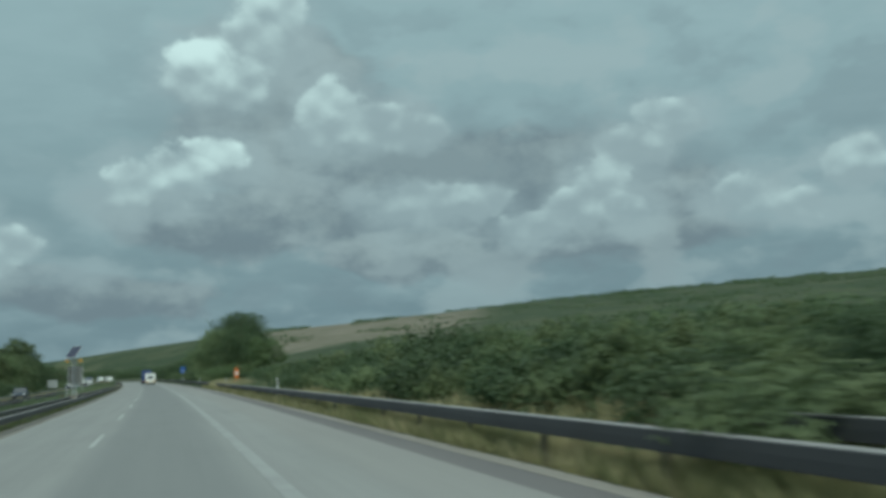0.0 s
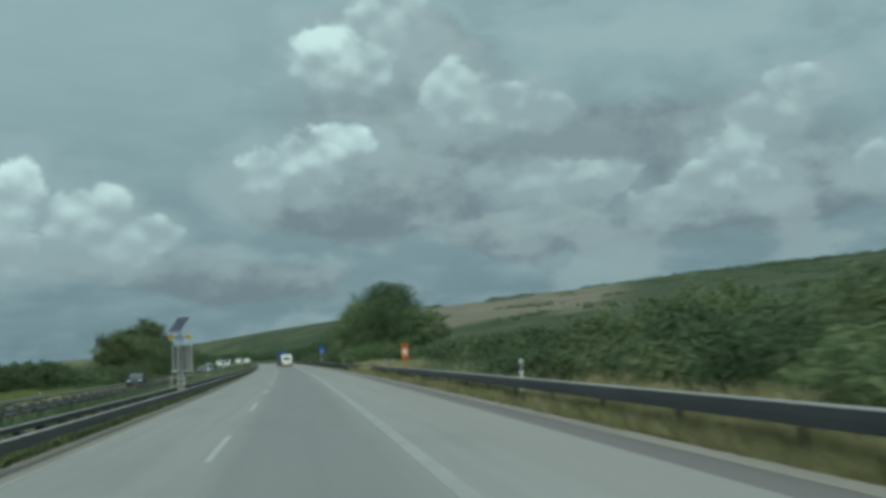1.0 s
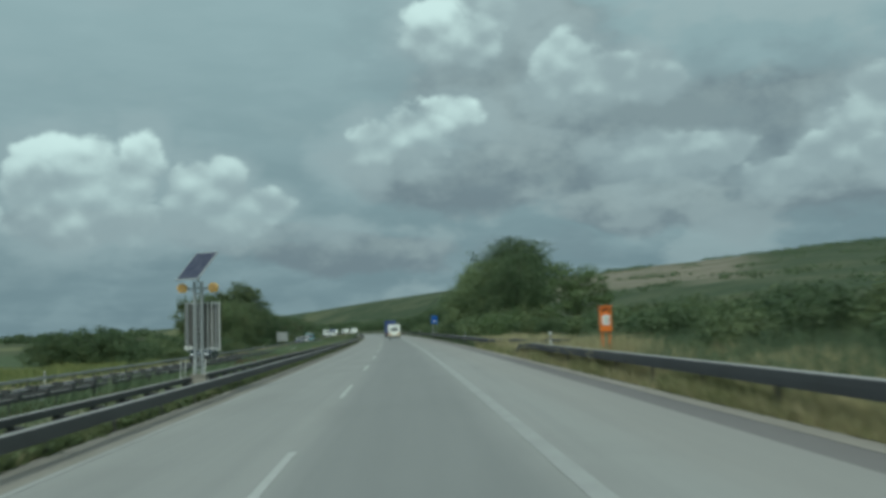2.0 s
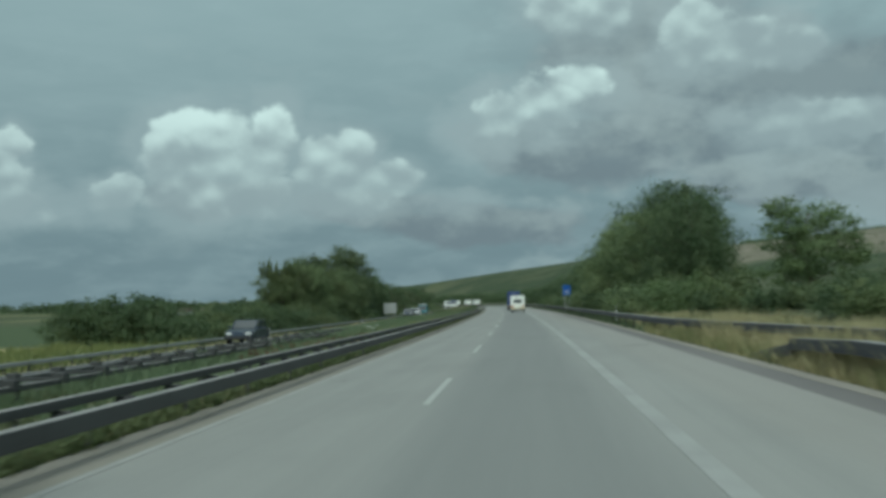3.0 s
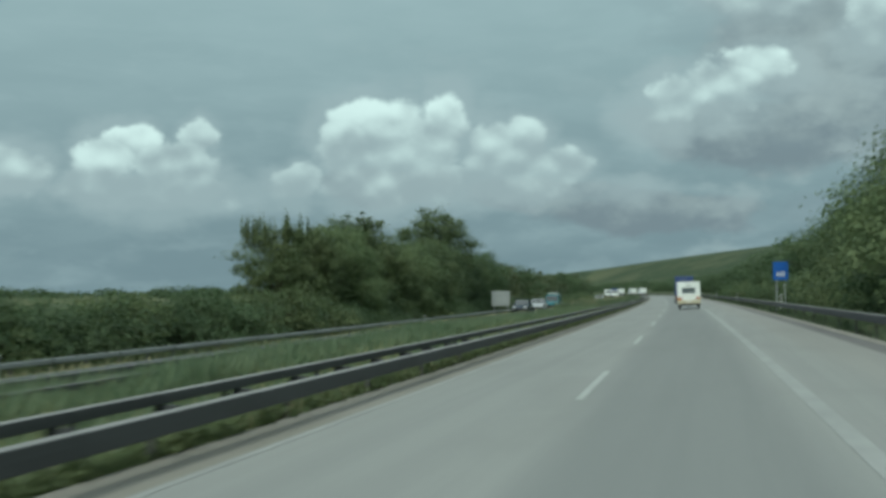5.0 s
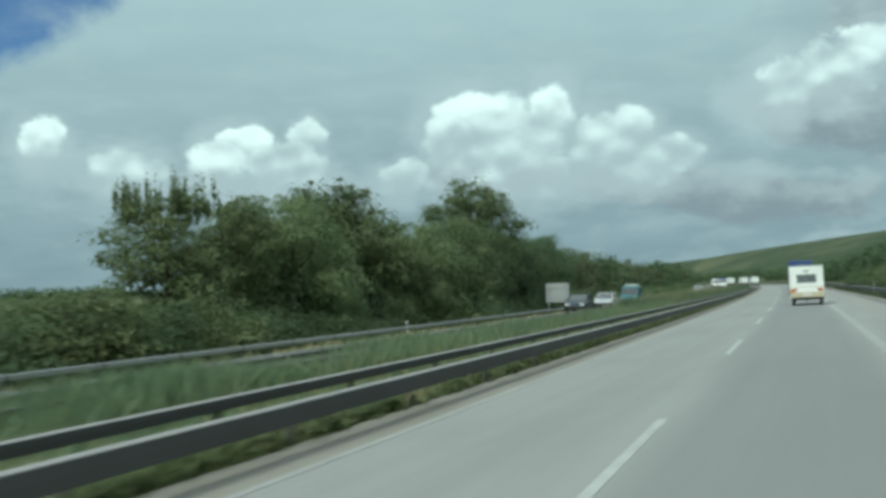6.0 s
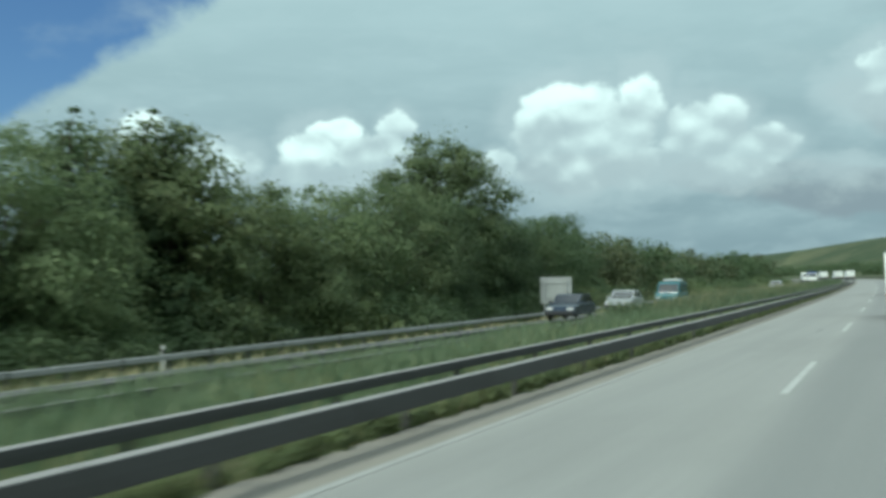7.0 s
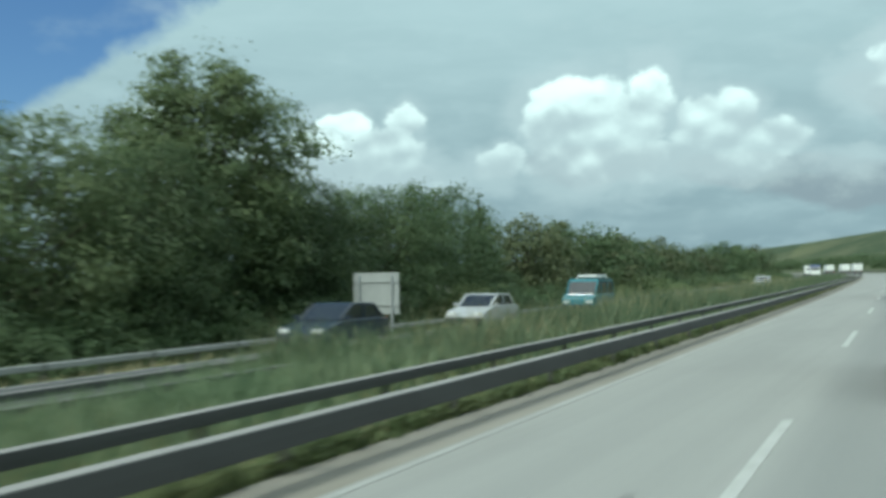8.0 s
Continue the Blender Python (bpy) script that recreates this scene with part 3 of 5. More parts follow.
build_ground()
road = tagged(ribbon("road", -4.98, 4.70, -4.98 * SLOPE, 4.70 * SLOPE, -60, 1250, CONCRETE, 0.25, 6.0, 4), "pale grey concrete motorway carriageway with two lanes", "road", kind="structure")
tagged(ribbon("road", 4.703, 5.36, 4.703 * SLOPE - 0.012, 5.36 * SLOPE - 0.012, -60, 900, ASPHALT, 0.15, 6.0), "dark asphalt strip along the hard shoulder", "road", kind="structure")
tagged(ribbon("kerb", 5.363, 5.61, 5.36 * SLOPE - 0.006, 5.61 * SLOPE + 0.03, -60, 900, GUTTER, 0.2, 6.0), "light concrete gutter beside the verge", "kerb", kind="structure")
tagged(ribbon("kerb", -5.84, -4.983, -5.84 * SLOPE + 0.015, -4.98 * SLOPE - 0.004, -60, 900, VERGE_DIRT, 0.15, 6.0), "dusty concrete edge strip beside the central reserve", "kerb", kind="structure")
far_road = ribbon("road", -18.7, -13.0, -0.66, -0.48, -60, 1100, FAR_ASPHALT, 0.2, 6.0, 2)
tagged(far_road, "grey carriageway of the opposite direction", "road", kind="structure")


def build_markings():
    lift = 0.006
    for name, X, wide, y0, y1, mat, base in (("edge_line", 1.85, 0.26, -60, 900, PAINT_WORN, road), ("edge_line", -4.86, 0.10, -60, 900, PAINT_WORN, road)):
        ob = ribbon(name, X - wide / 2, X + wide / 2, (X - wide / 2) * SLOPE + lift, (X + wide / 2) * SLOPE + lift, y0, y1, mat, 0.004, 6.0)
        ob.parent = base
    for k in range(-4, 42):
        y = 28.35 + 18 * k
        X, wide = -1.69, 0.125
        ob = ribbon("lane_dash", X - wide / 2, X + wide / 2, (X - wide / 2) * SLOPE + lift, (X + wide / 2) * SLOPE + lift, y, y + 6.0, PAINT, 0.004, 3.0)
        ob.parent = road
    for X in (-18.45, -13.25):
        z = -0.66 + (X + 18.7) / 5.7 * 0.18 + lift
        ribbon("edge_line", X - 0.07, X + 0.07, z - 0.002, z + 0.002, -60, 900, PAINT_WORN, 0.004, 6.0).parent = far_road
    for k in range(-4, 34):
        y, X = 24.0 + 18 * k, -15.85
        z = -0.66 + (X + 18.7) / 5.7 * 0.18 + lift
        ribbon("lane_dash", X - 0.07, X + 0.07, z - 0.002, z + 0.002, y, y + 6.0, PAINT, 0.004, 3.0).parent = far_road


build_markings()


# ---------------------------------------------------------------- crash barriers
def beam_mesh(length=3.97, wide=1.0, high=1.0):
    """A box-section barrier beam along y, 0.24 m wide, with a flat top and slightly bellied faces."""
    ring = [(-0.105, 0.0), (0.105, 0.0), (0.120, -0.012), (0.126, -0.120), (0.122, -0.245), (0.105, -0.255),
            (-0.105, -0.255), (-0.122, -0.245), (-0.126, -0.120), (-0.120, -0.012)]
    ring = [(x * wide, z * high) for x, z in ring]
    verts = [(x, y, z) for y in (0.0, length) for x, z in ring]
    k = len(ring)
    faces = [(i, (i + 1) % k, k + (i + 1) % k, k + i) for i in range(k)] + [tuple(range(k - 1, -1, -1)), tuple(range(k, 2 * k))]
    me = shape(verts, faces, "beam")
    # fall of light painted in: dark upright faces, pale top face
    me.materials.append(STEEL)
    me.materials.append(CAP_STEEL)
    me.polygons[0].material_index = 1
    return me


def sleeve_mesh():
    bm = box(bmesh.new(), (0.256, 0.09, 0.250), (0, 0, -0.127))
    me = mesh_of(bm, "sleeve")
    me.materials.append(STEEL)
    return me


def post_mesh(arm=0.0):
    """A steel post; arm: how far its bracket reaches forward to a beam that hangs in front of it."""
    bm = bmesh.new()
    box(bm, (0.055, 0.10, 0.86), (0, 0, -0.20 - 0.43))
    box(bm, (0.10 + arm, 0.06, 0.05), (arm / 2, 0, -0.215))
    me = mesh_of(bm, "post")
    me.materials.append(POST_STEEL)
    return me


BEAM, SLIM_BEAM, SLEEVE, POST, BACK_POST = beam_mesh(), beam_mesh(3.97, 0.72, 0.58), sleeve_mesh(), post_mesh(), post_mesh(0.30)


def barrier(label, X, top, y0, y1, group="", dip=False, slim=False, near=420.0, close=0.0, beam=None, flare=0.0, back=0.0):
    """A crash barrier on posts; dip: its end bows down into the ground; flare: its beginning swings away from the road by that much."""
    def place(y):
        away = max(0.0, (y0 + 30.0 - y) / 30.0) ** 1.4 if flare else 0.0
        return X + flare * away, top + 0.16 * flare * away
    base = thing("crash_barrier", spot(place(y0)[0], y0), label, "crash barrier", group)
    inv = base.matrix_basis.inverted()
    shell = beam or (SLIM_BEAM if slim else BEAM)
    y = y0
    while y < y1:
        drop = 0.0
        pitch = 0.0
        if dip and y > y1 - 9:
            drop = -0.055 * max(0.0, (y - (y1 - 8)) / 4) ** 2 * 4
            pitch = -6.0 if y > y1 - 5 else -1.5
        Xa, za = place(y)
        Xb, zb = place(y + 4.0)
        m = spot(Xa, y, za + drop) @ pose(0, 0, 0, pitch + math.degrees(math.atan((zb - za) / 4)), 0, -math.degrees(math.atan((Xb - Xa) / 4)))
        part("beam", shell, STEEL, base, m=inv @ m)
        if y < near:
            size = Matrix.Diagonal((max(v.co.x for v in shell.vertices) / 0.126, 1, min(v.co.z for v in shell.vertices) / -0.255, 1))
            part("sleeve", SLEEVE, STEEL, base, m=inv @ m @ size)
            part("post", BACK_POST if back else POST, POST_STEEL, base, m=inv @ spot((Xa + Xb) / 2 + back, y + 2.0, (za + zb) / 2 + drop - 0.002 + (0.09 if slim else 0.0)))
            if y < close:
                part("post", POST, POST_STEEL, base, m=inv @ spot(X, y + 0.02, top - 0.002 + (0.06 if slim else 0.0)))
        y += 4.0
    return base


def spacer_mesh():
    """A dark folded bracket that ties the two beams of a twin barrier together."""
    bm = bmesh.new()
    box(bm, (1.30, 0.12, 0.09), (0.65, 0, -0.06), 0.012)
    box(bm, (0.32, 0.30, 0.26), (1.24, 0, -0.03), 0.03)
    box(bm, (0.30, 0.26, 0.24), (0.06, 0, -0.03), 0.03)
    me = mesh_of(bm, "spacer")
    me.materials.append(STEEL)
    return me


RAILS = "crash barriers"
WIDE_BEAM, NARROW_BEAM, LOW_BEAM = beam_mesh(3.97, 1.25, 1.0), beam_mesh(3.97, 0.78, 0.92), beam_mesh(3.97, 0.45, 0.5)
# sunlight put into the colour: light sides, top paler still
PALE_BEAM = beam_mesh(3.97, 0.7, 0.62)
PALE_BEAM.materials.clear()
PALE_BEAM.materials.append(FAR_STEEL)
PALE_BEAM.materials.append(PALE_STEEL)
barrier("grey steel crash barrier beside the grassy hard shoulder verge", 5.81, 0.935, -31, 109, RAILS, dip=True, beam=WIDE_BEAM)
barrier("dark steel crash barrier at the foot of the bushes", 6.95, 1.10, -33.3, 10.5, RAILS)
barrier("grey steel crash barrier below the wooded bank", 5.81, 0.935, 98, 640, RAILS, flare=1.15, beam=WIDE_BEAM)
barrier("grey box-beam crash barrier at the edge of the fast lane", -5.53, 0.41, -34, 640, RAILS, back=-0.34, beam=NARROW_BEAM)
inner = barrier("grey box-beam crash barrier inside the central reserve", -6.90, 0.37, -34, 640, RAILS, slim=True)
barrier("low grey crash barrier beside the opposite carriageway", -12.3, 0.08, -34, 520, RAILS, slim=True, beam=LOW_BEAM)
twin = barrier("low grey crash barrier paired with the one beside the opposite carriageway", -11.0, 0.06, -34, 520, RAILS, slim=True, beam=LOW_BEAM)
SPACER = spacer_mesh()
bracket_bm = box(bmesh.new(), (0.30, 0.16, 0.16), (0.10, 0, -0.24), 0.02)
BRACKET = mesh_of(bracket_bm, "bracket")
BRACKET.materials.append(STEEL)
for k in range(84):
    part("bracket", BRACKET, STEEL, inner, "dark bracket under the beam", m=inner.matrix_basis.inverted() @ spot(-6.90, -30.0 + 2.4 * k, 0.37))
for k in range(76):
    part("spacer", SPACER, STEEL, twin, "dark bracket between the paired beams", m=twin.matrix_basis.inverted() @ spot(-12.3, -33.0 + 2.4 * k, 0.10))
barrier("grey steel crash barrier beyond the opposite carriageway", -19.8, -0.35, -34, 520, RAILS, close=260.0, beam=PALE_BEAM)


# ---------------------------------------------------------------- trees, bushes and grass
def leaves(rng, lobes, count, size, out=0.17, fill=0.28, clumps=0):
    """Many small folded leaf tufts on and inside a set of ellipsoids (x, y, z, rx, ry, rz); clumps: how many sprays each ellipsoid is gathered into."""
    vol = np.array([(l[3] * l[4] * l[5]) ** (2 / 3) for l in lobes])
    pick = rng.choice(len(lobes), count, p=vol / vol.sum())
    L = np.array(lobes)[pick]
    d = rng.normal(size=(count, 3))
    d /= np.linalg.norm(d, axis=1)[:, None]
    r = np.where(rng.random(count) < fill, rng.random(count) ** 0.5 * 0.85, 0.86 + out * np.clip(rng.normal(size=count), -2, 1.3) * 0.4)
    # ragged outline: tufts stand out where a low-frequency wave is high
    wave = np.sin(d[:, 0] * 7 + L[:, 0] * 3) * np.sin(d[:, 1] * 6 + L[:, 1] * 2) * np.sin(d[:, 2] * 8 + L[:, 2])
    r *= 1 + 0.16 * wave
    c = L[:, :3] + d * r[:, None] * L[:, 3:6]
    if clumps:
        # sprays of leaves: flattened heaps round points on the ellipsoids, with gaps between them
        heads = rng.normal(size=(len(lobes), clumps, 3))
        heads /= np.linalg.norm(heads, axis=2)[:, :, None]
        heads *= (0.72 + 0.34 * rng.random((len(lobes), clumps)))[:, :, None]
        mine = heads[pick, rng.integers(0, clumps, count)]
        off = rng.normal(size=(count, 3)) * np.array([1.0, 1.0, 0.62])
        spray = L[:, :3] + (mine + off * (0.235 * (10.0 / clumps) ** 0.3)) * L[:, 3:6]
        gather = rng.random(count) < 0.68
        c = np.where(gather[:, None], spray, c)
        toward = off + mine * 0.8
        toward /= np.linalg.norm(toward, axis=1)[:, None] + 1e-6
        d = np.where(gather[:, None], toward, d)
    keep = c[:, 2] > 0.05
    c, d = c[keep], d[keep]
    n = len(c)
    nrm = d * 1.1 + rng.normal(size=(n, 3)) * 0.30 + np.array([0, 0, 0.85])
    nrm /= np.linalg.norm(nrm, axis=1)[:, None]
    a = np.cross(nrm, rng.normal(size=(n, 3)))
    a /= np.linalg.norm(a, axis=1)[:, None]
    b = np.cross(nrm, a)
    s = size * (0.55 + 0.9 * rng.random(n))[:, None]
    verts = np.stack([c - a * s, c + a * s * 0.8 - b * s * 0.5, c + a * s * 0.5 + b * s * 0.75], 1).reshape(-1, 3)
    faces = np.arange(n * 3).reshape(-1, 3)
    return verts, faces


def leaf_mesh(verts, faces, mat, name="crown"):
    me = bpy.data.meshes.new(name)
    me.vertices.add(len(verts))
    me.vertices.foreach_set("co", np.asarray(verts, np.float32).ravel())
    me.loops.add(len(faces) * 3)
    me.loops.foreach_set("vertex_index", np.asarray(faces, np.int32).ravel())
    me.polygons.add(len(faces))
    me.polygons.foreach_set("loop_start", np.arange(0, len(faces) * 3, 3, dtype=np.int32))
    me.update(calc_edges=True)
    me.materials.append(mat)
    return me


def limb(bm, a, b, r0, r1, bend, rng, steps=4, sides=7):
    """A tapering, slightly crooked limb."""
    a, b = Vector(a), Vector(b)
    pts = [a.lerp(b, k / steps) + Vector(rng.normal(size=3)) * bend * (0 < k < steps) for k in range(steps + 1)]
    for k in range(steps):
        rod(bm, pts[k], pts[k + 1], r0 + (r1 - r0) * k / steps, sides, r0 + (r1 - r0) * (k + 1) / steps)
    return pts


def lobes_for(rng, height, spread, low, count, kind):
    """Ellipsoids that make up a crown of that height and half width, whose foliage begins at low."""
    lobes = []
    for k in range(count):
        f = (k + 0.5) / count
        z = low + (height - low) * (0.12 + 0.78 * f)
        if kind == "round":
            reach = spread * math.sin(math.pi * min(1, 0.22 + 0.70 * f)) ** 0.8
        elif kind == "cone":
            reach = spread * (1.02 - f)
        else:
            reach = spread * (0.85 + 0.2 * math.sin(3.1 * f)) * (1 - 0.35 * f)
        a = 2.399 * k + rng.random() * 0.9
        d = reach * (0.48 + 0.40 * rng.random())
        size = max(0.16 if kind == "cone" else 0.35, reach * ((0.36 if count > 17 else 0.42) + 0.22 * rng.random()))
        lobes.append((math.cos(a) * d, math.sin(a) * d, z, size, size, size * (0.58 + 0.22 * rng.random())))
    if kind != "cone":
        # boughs that reach out past the rest
        for k in range(count // 4):
            a, f = rng.random() * 6.283, 0.25 + 0.6 * rng.random()
            reach = spread * math.sin(math.pi * min(1, 0.22 + 0.70 * f)) ** 0.8
            size = spread * (0.15 + 0.09 * rng.random())
            lobes.append((math.cos(a) * reach * 0.84, math.sin(a) * reach * 0.84, low + (height - low) * f, size * 1.25, size * 1.25, size * 0.75))
    lobes.append((0, 0, (height + low) / 2, spread * 0.52, spread * 0.52, (height - low) * 0.38))
    return lobes


def tree(name, seed, height, spread, low, mat, m, label, count=9000, size=0.16, kind="round", lobes=14, shoots=0, category="tree", group="roadside trees"):
    """A tree: tapered trunk with limbs, and a crown of leaf tufts with gaps."""
    rng = np.random.default_rng(seed)
    base = thing(name, m, label, category, group)
    ls = lobes_for(rng, height, spread, low, lobes, kind)
    bm = bmesh.new()
    r = 0.016 * height + 0.03
    limb(bm, (0, 0, -0.4), (rng.normal() * 0.2, rng.normal() * 0.2, height * 0.8), r, r * 0.25, 0.05 * spread, rng, 6)
    for x, y, z, *_ in ls[:-1]:
        limb(bm, (0, 0, max(0.3, z * 0.55)), (x, y, z), r * 0.4, r * 0.08, 0.05 * spread, rng, 3)
    part("trunk", bm, BARK, base)
    verts, faces = leaves(rng, ls, count, size, clumps=9)
    if shoots:
        more_v = [verts]
        for _ in range(shoots):
            a, d = rng.random() * 6.28, spread * 0.8 * rng.random() ** 0.5
            h0 = height * (0.72 + 0.1 * rng.random())
            top = height * (0.90 + 0.17 * rng.random())
            v, f = leaves(rng, [(math.cos(a) * d, math.sin(a) * d, (h0 + top) / 2, 0.17, 0.17, (top - h0) * 0.6)], 120, size * 0.8, 0.3, 0.6)
            faces = np.concatenate([faces, f + sum(len(q) for q in more_v)])
            more_v.append(v)
        verts = np.concatenate(more_v)
    part("crown", leaf_mesh(verts, faces, mat), mat, base)
    return base


def bush(seed, height, spread, mat, label, m, count=4300, size=0.070, group="roadside bushes", long=1.0):
    rng = np.random.default_rng(seed)
    base = thing("bush", m, label, "bush", group)
    lobes = []
    for k in range(11):
        a, d = 2.399 * k, spread * (0.25 + 0.5 * (k / 11) ** 0.5)
        h = height * (0.55 + 0.45 * rng.random()) * (1.0 - 0.35 * d / spread)
        s = spread * (0.30 + 0.14 * rng.random())
        lobes.append((math.cos(a) * d, math.sin(a) * d * long, h * 0.55, s, s * long ** 0.5, h * 0.50))
    bm = bmesh.new()
    for x, y, z, *_ in lobes:
        limb(bm, (x * 0.2, y * 0.2, -0.2), (x, y, z), 0.03, 0.01, 0.05, rng, 2, 4)
    part("stem", bm, BARK, base)
    part("foliage", leaf_mesh(*leaves(rng, lobes, count, size, 0.3, 0.34, clumps=12), mat, "foliage"), mat, base)
    return base


def scaled(m, sx, sy, sz):
    return m @ Matrix.Diagonal((sx, sy, sz, 1))


def placed(model, X, y, height, turn, wide=1.0, sink=0.15, of=1.0):
    """Copies a model tree or bush to X and y, scaled to that height."""
    s = height / of
    m = spot(X, y, None, turn)
    m.translation.z -= sink
    ob = copy_thing(model, m)
    ob.scale = (s * wide, s * wide, s)
    return ob


# models, each of which stands at its own place; fine ones near by, coarser ones far off
BUSHES = [
    (bush(11, 2.0, 1.7, LEAF_DEEP, "dense dark green roadside bush on the bank", spot(9.6, 10.5)), 2.0),
    (bush(12, 2.0, 1.9, LEAF_MID, "dense mid-green roadside bush on the bank", spot(10.4, 15.0)), 2.0),
    (bush(13, 2.0, 1.6, LEAF_OLIVE, "dull olive-green roadside bush on the bank", spot(9.8, 19.0)), 2.0),
    (bush(14, 2.0, 1.9, LEAF_DEEP, "broad dark green thorn bush on the bank", spot(10.8, 23.5)), 2.0),
    (bush(10, 2.0, 1.9, LEAF_LIGHT, "yellow-green bush higher up on the bank", spot(19.0, 9.0)), 2.0),
]
FAR_BUSHES = [
    (bush(16, 3.2, 2.8, LEAF_DEEP, "dark green hedge bush beyond the opposite carriageway", spot(-25.2, 157.0), 4600, 0.083), 3.2),
    (bush(17, 3.2, 2.8, LEAF_MID, "mid-green hedge bush beyond the opposite carriageway", spot(-25.6, 160.5), 4600, 0.083), 3.2),
    (bush(18, 3.2, 2.6, LEAF_OLIVE, "olive-green hedge bush beyond the opposite carriageway", spot(-25.0, 164.0), 4600, 0.083), 3.2),
    (bush(19, 3.2, 2.8, LEAF_DEEP, "dark thorn bush in the hedge", spot(-25.8, 168.0), 4600, 0.083), 3.2),
    (bush(15, 3.2, 2.5, LEAF_LIGHT, "light green shrub at the edge of the bank", spot(9.4, 143.0), 4600, 0.081), 3.2),
]
rng = np.random.default_rng(5)
for row_X, y0, y1, step, h0, h1, kinds in (
        (9.2, -6, 66, 2.5, 1.4, 2.2, (0, 1, 2, 3, 0, 1)), (12.0, -4, 72, 3.0, 1.6, 2.5, (0, 3, 1, 2, 0)), (15.5, 0, 76, 3.8, 1.6, 2.4, (1, 3, 2, 0)), (20.0, 12, 70, 5.5, 1.9, 2.5, (4, 4, 1, 4, 3)),
        (11.5, 74, 122, 3.4, 1.5, 2.3, (0, 2, 3, 1)), (15.0, 78, 128, 3.8, 1.5, 2.2, (3, 2, 1, 0))):
    y, k = y0, 0
    while y < y1:
        model, of = BUSHES[kinds[k % len(kinds)]]
        X = row_X + rng.normal() * 0.6
        placed(model, X, y + rng.normal() * 0.5, h0 + (h1 - h0) * rng.random(), rng.random() * 360, 0.95 + 0.4 * rng.random(), of=of)
        y += step * (0.8 + 0.4 * rng.random())
        k += 1
for X, y, h in ((12.5, 44, 3.3), (13.5, 60, 2.9), (11.0, 33, 2.6), (11.0, 128, 2.0), (10.5, 134, 1.8), (10.6, 140, 2.0), (10.4, 146, 2.4), (11.8, 143, 3.0), (11.0, 150, 2.8), (12.5, 126, 2.0)):
    placed(BUSHES[int(rng.integers(0, 4))][0], X, y, h, rng.random() * 360, 0.85, of=2.0)

# the wooded bank to the east
OAK = tree("tree", 21, 9.0, 5.0, 0.8, LEAF_DEEP, scaled(spot(12.4, 158.0), 0.72, 0.72, 0.93), "tall broad dark green tree on the roadside bank", 32000, 0.088, lobes=27)
ASH = tree("tree", 22, 8.0, 4.4, 0.7, LEAF_MID, spot(15.5, 196.0), "mid-green broadleaf tree on the roadside bank", 21000, 0.098, lobes=16)
LIME = tree("tree", 23, 7.0, 3.6, 0.5, LEAF_LIGHT, scaled(spot(13.4, 131.5, None, 40), 0.70, 0.70, 0.74), "light green feathery young tree on the bank", 14000, 0.10, "upright", 12)
HOLT = tree("tree", 24, 7.0, 4.6, 0.4, LEAF_DEEP, spot(14.5, 225.0), "dark green tree in the roadside wood", 7000, 0.17, "round", 16)
for model, of, X, y, h, wide in (
        (ASH, 8.0, 11.5, 168, 8.5, 0.9), (OAK, 9.0, 14.3, 173, 11.4, 0.76), (ASH, 8.0, 11.6, 179, 9.2, 1.0), (OAK, 9.0, 15.0, 186, 11.8, 0.9), (ASH, 8.0, 11.6, 190, 7.4, 1.0),
        (OAK, 9.0, 14.0, 203, 9.4, 0.9), (ASH, 8.0, 11.4, 208, 6.6, 1.0), (OAK, 9.0, 13.5, 217, 7.6, 1.0), (HOLT, 7.0, 11.6, 230, 6.0, 1.0), (HOLT, 7.0, 13.0, 246, 6.6, 1.0),
        (HOLT, 7.0, 11.6, 262, 5.6, 1.1), (HOLT, 7.0, 12.5, 280, 6.0, 1.1), (HOLT, 7.0, 11.6, 300, 5.4, 1.3), (HOLT, 7.0, 12.0, 324, 5.6, 1.3), (HOLT, 7.0, 11.6, 350, 5.2, 1.4),
        (HOLT, 7.0, 12.0, 380, 5.2, 1.6), (HOLT, 7.0, 12.0, 415, 5.2, 1.8), (HOLT, 7.0, 12.0, 450, 5.4, 1.8)):
    placed(model, X, y, h, rng.random() * 360, wide, of=of)
for y in np.arange(150.0, 330.0, 6.5):
    placed(FAR_BUSHES[int(rng.integers(0, 5))][0], 9.2 + rng.normal() * 0.4, y, 2.2 + 1.2 * rng.random(), rng.random() * 360, 1.2, of=3.2)

# the row of trees beyond the opposite carriageway
WILLOW = tree("tree", 31, 8.6, 3.4, 0.8, LEAF_OLIVE, spot(-29.0, 206.5), "olive-green tree with thin upright shoots above the hedge", 14000, 0.10, "upright", 14, 46)
MAPLE = tree("tree", 32, 10.6, 4.6, 0.8, LEAF_OLIVE, spot(-29.0, 226.0), "broad olive-green tree in the roadside row", 21000, 0.12, "upright", 19)
ELM = tree("tree", 33, 14.2, 4.9, 0.8, LEAF_MID, spot(-28.8, 255.8), "tall round green tree towering over the roadside row", 46000, 0.116, "round", 34)
PINE = tree("tree", 34, 8.8, 2.6, 0.8, LEAF_DEEP, scaled(spot(-29.0, 289.0), 1.0, 1.0, 1.15), "slender dark conifer in the roadside row", 11000, 0.10, "cone", 14)
COPSE = tree("tree", 35, 7.0, 4.6, 0.4, LEAF_MUTED, scaled(spot(-29.0, 300.0), 1.1, 1.1, 1.2), "olive-green tree in the distant roadside row", 7000, 0.17, "round", 16)
